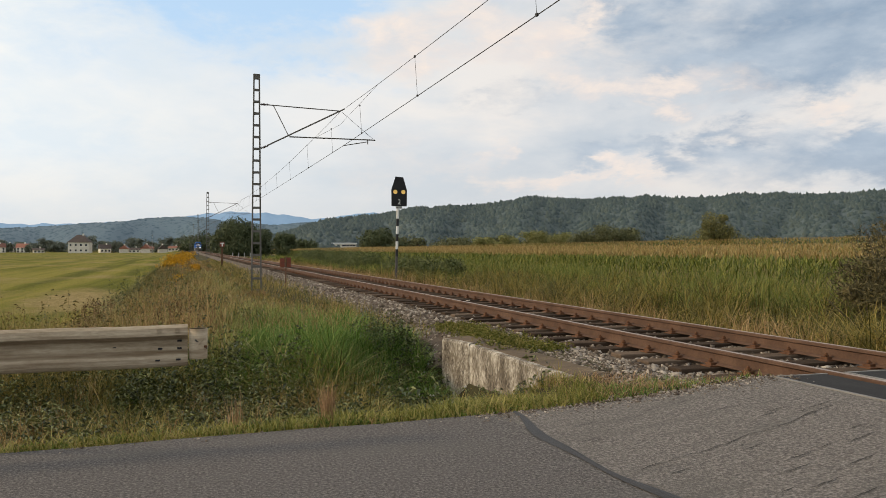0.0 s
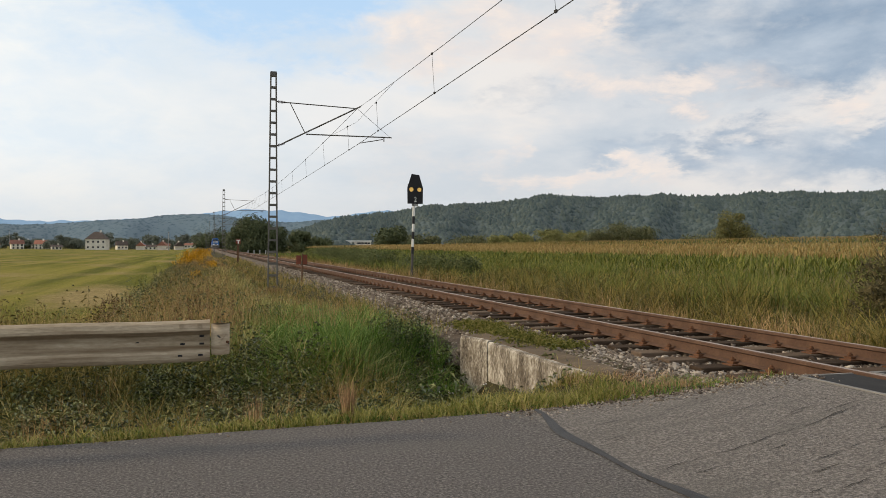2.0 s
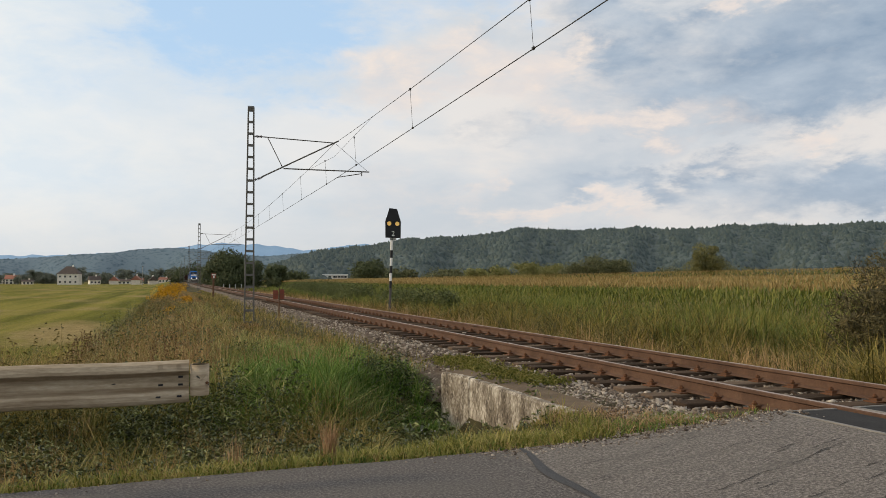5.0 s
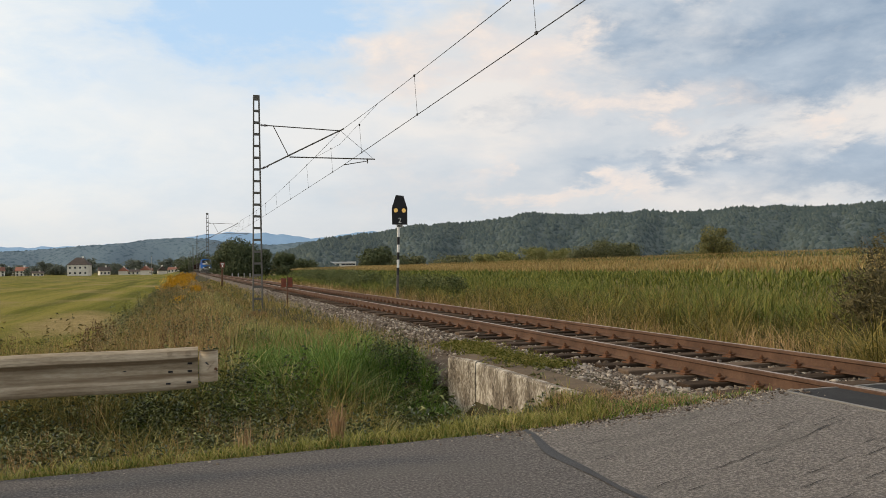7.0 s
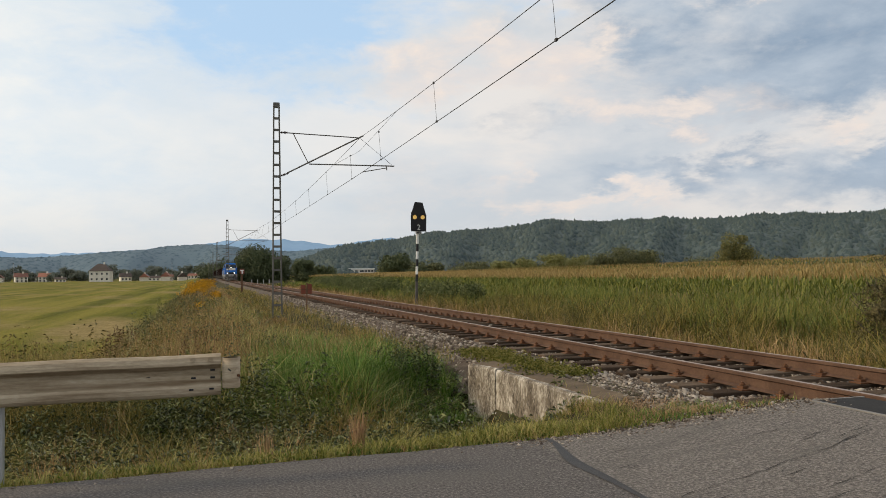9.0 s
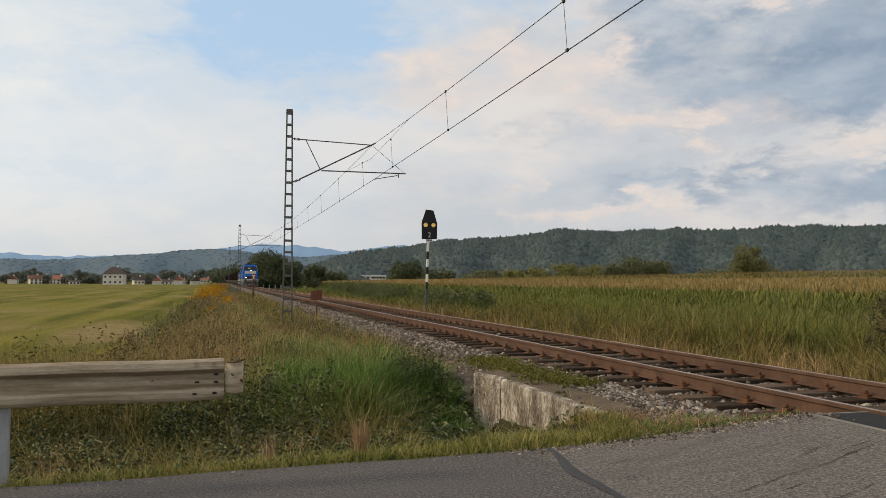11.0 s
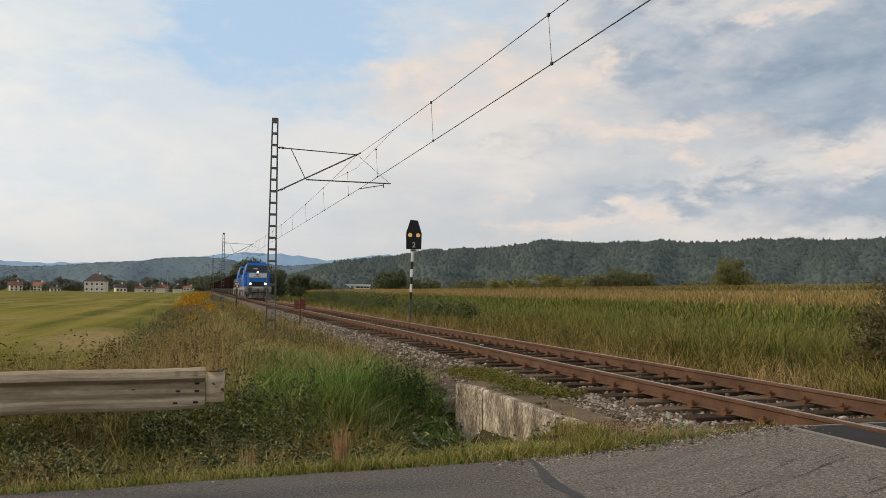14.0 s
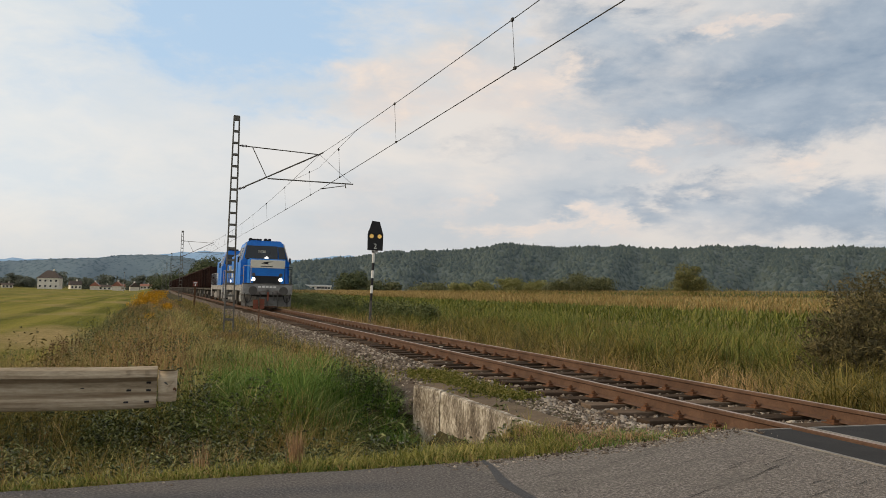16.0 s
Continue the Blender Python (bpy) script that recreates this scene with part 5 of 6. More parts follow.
# ---- trees, bushes, houses ----
def leaf_cloud(centres, radii, n, leaf, mat, name, parent, slim=0.55):
    """Leaves as small bent quads round several clump centres."""
    k = RNG.integers(0, len(centres), n)
    d = RNG.normal(size=(n, 3))
    d /= np.linalg.norm(d, axis=1)[:, None]
    r = radii[k] * (0.55 + 0.5 * RNG.random(n) ** 0.5)
    p = centres[k] + d * r[:, None] * np.array([1, 1, 0.8])
    u = RNG.normal(size=(n, 3))
    u /= np.linalg.norm(u, axis=1)[:, None]
    w = np.cross(u, d)
    w /= np.linalg.norm(w, axis=1)[:, None] + 1e-6
    s = leaf * RNG.uniform(0.6, 1.4, n)[:, None]
    v = np.stack([p - u * s, p + w * s * slim, p + u * s, p - w * s * slim], 1)
    f = np.arange(n * 4)
    return raw_mesh(name, v.reshape(-1, 3), f, np.full(n, 4), mat, parent)


def build_tree(x, y, width, height, mat, label, leaf=0.35, n=5000, name="tree", low=0.05, trunk=True):
    z0 = float(ground_z(x, y))
    th = empty(name, pose(x, y, z0))
    bm = bmesh.new()
    if trunk:
        bar((0, 0, -0.3), (0.1, 0, height * 0.45), width * 0.05, 8, bm, width * 0.03)
        for a in np.linspace(0, 5.2, 5):
            bar((0.05, 0, height * 0.3), (math.cos(a) * width * 0.28, math.sin(a) * width * 0.28, height * (0.55 + 0.07 * math.sin(a * 3))), width * 0.022, 6, bm, width * 0.008)
    else:
        for a in np.linspace(0, 5.2, 7):
            bar((0, 0, -0.2), (math.cos(a) * width * 0.3, math.sin(a) * width * 0.3, height * 0.6), width * 0.012, 6, bm, width * 0.004)
    part("trunk" if trunk else "stems", bm, BARK, th)
    m = 34
    t = RNG.random(m)
    ang = RNG.uniform(0, 6.28, m)
    rad = np.sqrt(RNG.random(m)) * width * 0.46 * np.sin(0.85 + t * 1.65)
    c = np.stack([np.cos(ang) * rad, np.sin(ang) * rad, height * (low + 0.12 + (0.78 - low) * t)], -1)
    r = np.full(m, width * (0.19 if leaf > 0.06 else 0.13)) * RNG.uniform(0.6, 1.35, m)
    leaf_cloud(c, r, n, leaf, mat, "crown", th, 0.22 if mat is WILLOW else 0.55)
    return tagged(th, label, "bush" if not trunk else "tree", kind="")


def polar(az, d):
    return d * math.sin(radians(az)), d * math.cos(radians(az))


def build_trees():
    for az, d, w, h, mat, lab, lf, n in (
            (4.05, 225, 15.5, 8.6, HAZED_LEAF, "broad round dark green willow beside the track", 0.27, 30000),
            (6.6, 215, 6.5, 5.6, HAZED_LEAF, "small dark green tree beside the track", 0.24, 9000),
            (12.95, 300, 11.5, 8.6, HAZED_LEAF, "round dark green tree behind the corn", 0.4, 5000),
            (14.6, 320, 6, 5.0, HAZED_LEAF, "low dark tree behind the corn", 0.4, 2500),
            (36.1, 330, 13.0, 16.0, LONE, "lone pale green tree standing behind the corn", 0.30, 13000)):
        x, y = polar(az, d)
        build_tree(x, y, w * 1.08, h, mat, lab, lf, n, low=-0.02)
    for az, d, w, h, mat in ((27.4, 330, 14, 8.8, HEDGE), (28.9, 330, 15, 11.0, HEDGE), (30.3, 330, 13, 10.0, HEDGE), (24.0, 340, 13, 9.2, LEAF_PALE), (22.2, 345, 12, 7.6, LEAF_PALE), (25.8, 350, 12, 8.8, LEAF_PALE), (20.5, 350, 10, 6.4, LEAF_PALE)):
        x, y = polar(az, d)
        build_tree(x, y, w, h, mat, "wide green thicket behind the cornfield", 0.34, 4500, "thicket", 0.0, False)
    for k in range(26):
        az = 12.6 + 1.6 * k + RNG.uniform(-0.6, 0.6)
        x, y = polar(az, 520 + RNG.uniform(-30, 40))
        build_tree(x, y, RNG.uniform(16, 26), RNG.uniform(5, 9), HEDGE, "hedge tree at the foot of the wooded hill", 0.7, 1800, "hedge_tree", 0.0)
    for k in range(34):
        az = -12.5 + 0.43 * k + RNG.uniform(-0.2, 0.2)
        x, y = polar(az, 715 + RNG.uniform(-40, 60))
        build_tree(x, y, RNG.uniform(8, 14), RNG.uniform(6, 14), HAZED_VILLAGE_LEAF, "green garden tree among village houses, haze in its colour", 0.65, 1300, "garden_tree", 0.0)
    # thickets at the far end of the line and dark weeds along the corn
    for az, d, w, h in ((1.2, 420, 16, 8), (0.3, 520, 20, 8), (3.0, 430, 12, 7), (7.9, 400, 14, 5.5)):
        x, y = polar(az, d)
        build_tree(x, y, w, h, HAZED_LEAF, "green thicket along the railway", 0.5, 2200, "thicket", 0.0, False)
    for x, y, w, h in ((13.5, 62, 4.0, 1.9), (14.5, 74, 5, 2.0), (15, 86, 5, 2.1), (14, 52, 3.6, 1.7), (13.4, 46, 3.2, 1.75), (13.2, 41.5, 3.0, 1.8), (15.6, 98, 6, 2.2), (16.2, 112, 6, 2.2)):
        build_tree(x, y, w, h * 0.66, WEEDLEAF, "dense dark green weeds between track and corn", 0.065, 6000, "weed_thicket", 0.0, False)
    # willow scrub by the road beyond the track
    for x, y, w, h in ((13.7, 13.2, 2.4, 1.9), (14.6, 12.8, 3.0, 2.3), (14.3, 11.6, 2.4, 1.5), (17.0, 13.2, 3.6, 2.9), (16.3, 11.6, 3.0, 2.2), (13.4, 12.2, 1.8, 1.2), (15.6, 14.2, 3.0, 2.3), (14.8, 10.4, 2.2, 1.1), (13.2, 12.9, 2.0, 1.3), (16.6, 15.4, 3.0, 2.9)):
        th = build_tree(x, y, w, h, WILLOW, "grey-brown willow scrub with bare twigs by the road", 0.055, 6400, "willow_bush", 0.0, False)
        tw = bmesh.new()
        for k in range(26):
            a, r = 6.28 * RNG.random(), w * RNG.uniform(0.2, 0.55)
            p = Vector((0.4 * r * math.cos(a), 0.4 * r * math.sin(a), h * 0.25))
            q = Vector((r * math.cos(a), r * math.sin(a), h * RNG.uniform(0.35, 0.98)))
            bar(p, q, 0.010, 4, tw, 0.004)
        part("twigs", tw, BARK, th, "bare brown twigs")


def build_house(az, d, w, h, roof_h, depth=9.0, storeys=2, cols=4, turn=0.0, roof=None):
    x, y = polar(az, d)
    th = empty("house", pose(x, y, float(ground_z(x, y)), 0, 0, -az + turn))
    hw, hd = w / 2, depth / 2
    wall = part("wall", box(-hw, hw, -hd, hd, -1, h), PLASTER, th)
    bm = bmesh.new()
    e = 0.5
    if roof_h > 0:
        lo = [bm.verts.new(p) for p in ((-hw - e, -hd - e, h), (hw + e, -hd - e, h), (hw + e, hd + e, h), (-hw - e, hd + e, h))]
        rx = hw * 0.35 if roof_h > 5 else hw + e
        a, b = bm.verts.new((-rx, 0, h + roof_h)), bm.verts.new((rx, 0, h + roof_h))
        for f in ((lo[0], lo[1], b, a), (lo[2], lo[3], a, b), (lo[1], lo[2], b), (lo[3], lo[0], a), (lo[3], lo[2], lo[1], lo[0])):
            bm.faces.new(f)
        rf = part("roof", bm, roof or ROOF, th)
        part("chimney", box(-0.5 + hw * 0.3, 0.5 + hw * 0.3, -0.5, 0.5, h, h + roof_h + 1.0), PLASTER, rf)
    for s in range(storeys):
        for c in range(cols):
            cx = -hw + w * (c + 0.5) / cols
            cz = h * (s + 0.5) / storeys
            wd = part("window", box(cx - 0.6, cx + 0.6, -hd - 0.06, -hd + 0.1, cz - 0.65, cz + 0.65), GLASS, wall)
            part("sill", box(cx - 0.7, cx + 0.7, -hd - 0.15, -hd, cz - 0.76, cz - 0.66), WHITE, wd)
    tagged(th, "pale plastered village house with tiled roof across the meadow", "house", "houses of the village")


def build_village():
    build_house(-6.35, 640, 13.8, 7.6, 5.4, 11, 2, 4, -14, SLATE)
    for az, d, w, h, r, turn, roof in ((-12.2, 700, 11, 4.6, 3.4, 80, ROOF), (-10.97, 680, 10.5, 5.2, 3.8, 8, ROOF), (-10.35, 720, 8, 4.6, 4.2, 84, SLATE), (-9.6, 690, 10.5, 5.0, 3.9, -14, ROOF),
                                     (-8.75, 665, 9, 2.6, 1.9, 5, SLATE), (-4.9, 665, 9.5, 4.2, 4.0, 12, SLATE), (-3.72, 650, 6.5, 3.8, 3.6, 82, ROOF), (-3.1, 690, 11, 2.8, 2.3, -6, SLATE),
                                     (-2.36, 640, 7.5, 4.4, 4.0, 76, ROOF), (-1.85, 700, 10, 3.4, 3.0, 10, ROOF), (-1.35, 650, 6.8, 3.8, 4.0, 96, SLATE), (-0.6, 700, 10, 3.0, 2.4, -20, ROOF), (0.6, 640, 11, 3.4, 2.6, 15, ROOF)):
        build_house(az, d, w * 0.8, h * 0.74, r * 0.8, 6.5, 1 if h < 4.5 else 2, 3, turn, roof)
    # the long low building beyond the corn
    for az, w in ((10.15, 17), (11.05, 11)):
        x, y = polar(az, 640)
        th = empty("farm_building", pose(x, y, float(ground_z(x, y)), 0, 0, -az))
        wl = part("wall", box(-w / 2, w / 2, -4, 4, -1, 5.2), PLASTER, th)
        part("roof", box(-w / 2 - 0.4, w / 2 + 0.4, -4.5, 4.5, 5.2, 6.2), WHITE, th, "flat white roof")
        for k in range(4):
            part("window", box(-w * 0.4 + k * w * 0.22, -w * 0.4 + k * w * 0.22 + 2.0, -4.06, -3.9, 3.4, 4.6), GLASS, wl)
        tagged(th, "long low white farm building beyond the corn", "farm building")
    for az, d, h in ((-11.4, 700, 14), (-2.0, 560, 12), (1.0, 620, 17)):
        x, y = polar(az, d)
        th = empty("pole", pose(x, y, float(ground_z(x, y))))
        part("shaft", bar((0, 0, -0.5), (0, 0, h), 0.16, 8, None, 0.1), LOCOGREY, th)
        part("head", box(-0.5, 0.5, -0.1, 0.1, h, h + 0.4), DARKGREY, th)
        tagged(th, "pale tall pole in the village", "pole")


build_train()
build_hills()
build_trees()
build_village()


# ---- grass, weeds and corn ----
def blades(name, label, x, y, h, w, lean, mat, segs=2, z=None, category="grass"):
    """Bent, tapering blades, one small strip each."""
    n = len(x)
    z = ground_z(x, y) - 0.03 if z is None else z
    a = RNG.uniform(0, 2 * np.pi, n)
    b = a + np.pi / 2 + RNG.uniform(-0.6, 0.6, n)
    ts = np.array({3: [0, 0.42, 0.78, 1], 2: [0, 0.55, 1]}[segs])
    ws = np.array({3: [0.75, 1.0, 0.7, 0], 2: [0.9, 0.8, 0]}[segs])
    l = lean * RNG.uniform(0.2, 1.3, n)
    out = (l * h)[:, None] * ts[None] ** 2
    up = h[:, None] * ts[None] * (1 - 0.28 * np.minimum(l, 1.4)[:, None] * ts[None])
    c = np.stack([x[:, None] + np.cos(a)[:, None] * out, y[:, None] + np.sin(a)[:, None] * out, z[:, None] + up], -1)
    side = np.stack([np.cos(b), np.sin(b), np.zeros(n)], -1)[:, None] * (w[:, None] * ws[None])[..., None] * 0.5
    L, R = c - side, c + side
    k = 2 * segs + 1
    v = np.empty((n, k, 3))
    for i in range(segs):
        v[:, 2 * i], v[:, 2 * i + 1] = L[:, i], R[:, i]
    v[:, k - 1] = c[:, segs]
    quads = [[2 * i, 2 * i + 1, 2 * i + 3, 2 * i + 2] for i in range(segs - 1)]
    flat = np.array([q for f in quads for q in f] + [2 * segs - 2, 2 * segs - 1, 2 * segs])
    sizes = np.tile(np.array([4] * (segs - 1) + [3]), n)
    idx = (flat[None] + (np.arange(n) * k)[:, None]).ravel()
    ob = raw_mesh(name, v.reshape(-1, 3), idx, sizes, mat)
    return tagged(ob, label, category, kind="stuff")


def leafy(name, label, x, y, h, leaves, size, mat, category="weeds", spread=0.5, z=None):
    """Broad-leaved plants: leaves up a stem, each a folded rhombus."""
    n = len(x)
    z = ground_z(x, y) - 0.02 if z is None else z
    X, Y, Z, Hh = (np.repeat(q, leaves) for q in (x, y, z, h))
    m = n * leaves
    t = RNG.uniform(0.12, 1.0, m)
    a = RNG.uniform(0, 2 * np.pi, m)
    s = size * RNG.uniform(0.6, 1.4, m) * (1.15 - 0.5 * t)
    r0 = 0.12 * Hh * spread * RNG.random(m)
    base = np.stack([X + np.cos(a) * r0, Y + np.sin(a) * r0, Z + Hh * t], -1)
    d = np.stack([np.cos(a), np.sin(a), RNG.uniform(-0.45, 0.5, m)], -1)
    sd = np.stack([-np.sin(a), np.cos(a), RNG.uniform(-0.3, 0.3, m)], -1)
    tip = base + d * s[:, None] * 2
    mid = base + d * s[:, None]
    v = np.stack([base, mid + sd * s[:, None] * 0.40 + [0, 0, 0.015], tip - np.array([0, 0, 1]) * s[:, None] * 0.35, mid - sd * s[:, None] * 0.40 + [0, 0, 0.015]], 1)
    f = np.array([0, 1, 2, 0, 2, 3])[None] + (np.arange(m) * 4)[:, None]
    ob = raw_mesh(name, v.reshape(-1, 3), f.ravel(), np.full(2 * m, 3), mat)
    return tagged(ob, label, category, kind="stuff")


U = RNG.uniform


def tussocks(name, label, x, y, h0, h1, mat):
    """Dense tufts whose long blades arch outwards."""
    far = 1 + np.maximum(0, y - 12) * 0.02
    return blades(name, label, x, y, U(h0, h1, len(x)), U(0.006, 0.012, len(x)) * far, 1.25, mat, 3)


def clumped(n, x0, x1, y0, y1, power=1.0, tuft=0.25, per=18):
    """Places gathered in tufts, thinning out along y."""
    c = max(1, n // per)
    cx, cy = U(x0, x1, c), y0 + (y1 - y0) * RNG.random(c) ** power
    k = RNG.integers(0, c, n)
    far = 1 + (cy[k] - y0) * 0.02
    return np.clip(cx[k] + RNG.normal(0, tuft, n) * far, x0 - 0.3, x1 + 0.3), np.clip(cy[k] + RNG.normal(0, tuft, n) * far, y0 - 0.1, y1 + 2), k / c


def clear_of_wall(x, y):
    """The trodden, stony corner before the culvert stays bare of tall plants."""
    return ~((x > 0.235 * y) & (y > 6.9) & (y < 11.6))


def build_verge():
    x, y, k = clumped(36000, -6.5, 3.5, 0.03, 0.65, 1, 0.10, 14)
    y = road_edge(x) + np.maximum(y, 0.05 * wobble(x * 2.0, 3.0))
    h = U(0.05, 0.16, len(x)) * (0.5 + 1.0 * k) * (0.75 + 0.6 * (y - road_edge(x)))
    blades("verge_grass", "short yellow-green grass on the road verge", x, y, h, U(0.005, 0.012, len(x)), 0.9, G_VERGE)
    x, y, k = clumped(2600, -6.5, 3.1, 0.25, 0.62, 1, 0.03, 30)
    tussocks("verge_tussocks", "taller grass tufts along the verge", x, road_edge(x) + np.maximum(y, 0.1), 0.08, 0.20, G_VERGE)
    x, y, k = clumped(5000, -6.5, 4.6, 0, 0.5, 1, 0.10, 14)
    blades("dry_verge_grass", "dry straw among the verge grass", x, road_edge(x) + np.maximum(y, 0), U(0.04, 0.14, len(x)), U(0.003, 0.006, len(x)), 1.3, G_DRY)
    x, y, k = clumped(4600, 3.35, 4.9, 6.1, 7.3, 1, 0.10, 40)
    keep = ((x > 4.1) | (y < 7.3)) & (y > road_edge(x) + 0.05) & (y < 7.0 + 0.5 * (x - 4))
    x, y, k = x[keep], y[keep], k[keep]
    blades("crossing_tuft_grass", "green grass tufts between culvert wall and road", x, y, U(0.04, 0.12, len(x)) * (0.5 + 0.7 * k), U(0.004, 0.008, len(x)), 0.9, G_FRESH)
    x, y, k = clumped(5600, 2.7, 3.62, 6.6, 8.7, 1, 0.12, 30)
    blades("knoll_grass", "yellowing grass on the bank before the culvert wall", x, y, U(0.05, 0.17, len(x)) * (0.5 + 0.8 * k), U(0.004, 0.008, len(x)), 1.0, G_VERGE)
    x, y, k = clumped(3000, 2.9, 4.3, 6.5, 8.0, 1, 0.12, 40)
    keep = (y < 7.45) | (x < 3.6)
    blades("knoll_straw", "orange-brown withered grass beside the wall end", x[keep], y[keep], U(0.05, 0.16, keep.sum()), U(0.003, 0.007, keep.sum()), 1.2, G_RUSTY)
    x, y, k = clumped(900, -6.5, 3.4, 0.05, 0.5, 1, 0.12, 5)
    leafy("verge_herbs", "small broad-leaved herbs in the verge", x, road_edge(x) + np.maximum(y, 0.05), U(0.02, 0.07, len(x)), 6, 0.011, G_FRESH)
    # gravelly soil and low weeds on the wall top
    x, y, k = clumped(1300, 4.05, 4.5, 9.4, 12.8, 1, 0.16, 30)
    leafy("creeping_weed", "low green creeping weeds on the ballast edge", x, y, U(0.03, 0.10, len(x)), 4, 0.020, G_VERGE, z=np.full(len(x), 0.085))


def build_ditch():
    x, y, k = clumped(6600, -7.5, 3.3, 7.05, 10.6, 1, 0.17, 26)
    h = U(0.28, 0.66, len(x)) * (0.65 + 0.55 * k) * smoothstep(6.8, 7.7, y)
    keep = clear_of_wall(x, y) & (wobble(x * 1.7 + 2, y * 2.1) + RNG.uniform(-0.25, 0.25, len(x)) > -0.12)
    x, y, h = x[keep], y[keep], h[keep]
    leafy("ditch_weeds", "dark green nettles and brambles filling the ditch", x, y, h, 17, 0.043, G_WEED)
    x, y, k = clumped(30000, -7.5, 3.2, 6.98, 10.2, 1, 0.16, 40)
    h = U(0.25, 0.75, len(x)) * (0.5 + 0.6 * k) * (0.45 + 0.55 * smoothstep(6.9, 8.0, y))
    keep = clear_of_wall(x, y) | (RNG.random(len(x)) < 0.12)
    h = np.where(clear_of_wall(x, y), h, h * 0.45)
    blades("ditch_grass", "long green grass on the ditch banks", x[keep], y[keep], h[keep] * np.where(wobble(x * 1.7 + 2, y * 2.1)[keep] < -0.1, 1.15, 0.9), U(0.006, 0.014, keep.sum()), 0.9, G_TALL)
    x, y, k = clumped(2600, -6, 1.6, 7.3, 9.8, 1, 0.06, 90)
    blades("dead_stalks", "pale dead stalks in the ditch", x, y, U(0.3, 0.85, len(x)), U(0.004, 0.008, len(x)), 0.5, G_DRY)
    x, y, k = clumped(8500, -7.2, 2.6, 7.4, 10.6, 1, 0.035, 55)
    keep = clear_of_wall(x, y)
    tussocks("ditch_tussocks", "pale green arching grass tussocks in the ditch", x[keep], y[keep], 0.38, 0.75, G_TUSSOCK)
    x, y, k = clumped(1600, -7.2, 1.6, 8.8, 10.8, 1, 0.05, 40)
    tussocks("ditch_straw", "tall straw and green tussocks at the back of the ditch", x, y, 0.5, 0.9, G_TALL)
    x, y, k = clumped(360, -7, 2.0, 7.1, 9.6, 1, 0.16, 8)
    leafy("bramble", "bramble shoots with broad pointed leaves", x, y, U(0.3, 0.7, len(x)), 18, 0.036, G_WEED, spread=1.6)
    for cx, cy, n, hh, ln in ((1.20, 6.98, 170, 0.56, 0.16), (0.45, 7.0, 60, 0.62, 0.12)):
        x, y = RNG.normal(cx, 0.025, n), RNG.normal(cy, 0.03, n)
        blades("dry_tuft", "withered orange-brown grass tuft by the ditch", x, y, U(0.6, 1.05, n) * hh, U(0.004, 0.009, n), ln, G_RUSTY)
    x, y, k = clumped(80, 2.6, 3.3, 11.0, 12.4, 1, 0.15, 8)
    leafy("culvert_bush", "dark leafy weeds crowding the culvert wall's far end", x, y, U(0.22, 0.46, len(x)), 26, 0.030, G_WEED)
    x, y, k = clumped(2400, 2.3, 3.4, 10.2, 12.6, 1, 0.05, 60)
    tussocks("culvert_tussocks", "grass tussocks round the culvert wall's far end", x, y, 0.2, 0.42, G_FRESH)
    x, y, k = clumped(760, 2.2, 3.55, 7.6, 11.4, 1, 0.15, 6)
    leafy("culvert_weeds", "low weeds among stones before the culvert", x, y, U(0.06, 0.24, len(x)), 9, 0.03, G_WEED)
    x, y, k = clumped(2600, 1.9, 3.6, 7.4, 11.5, 1, 0.14, 24)
    blades("culvert_grass", "thin grass before the culvert", x, y, U(0.08, 0.28, len(x)), U(0.004, 0.008, len(x)), 1.0, G_TALL)
    x, y, k = clumped(900, -6, 3.2, 7.2, 9.5, 1, 0.05, 4)
    leafy("white_blossom", "small white bindweed blossoms in the ditch", x[:60], y[:60], U(0.35, 0.6, 60), 1, 0.022, WHITE)


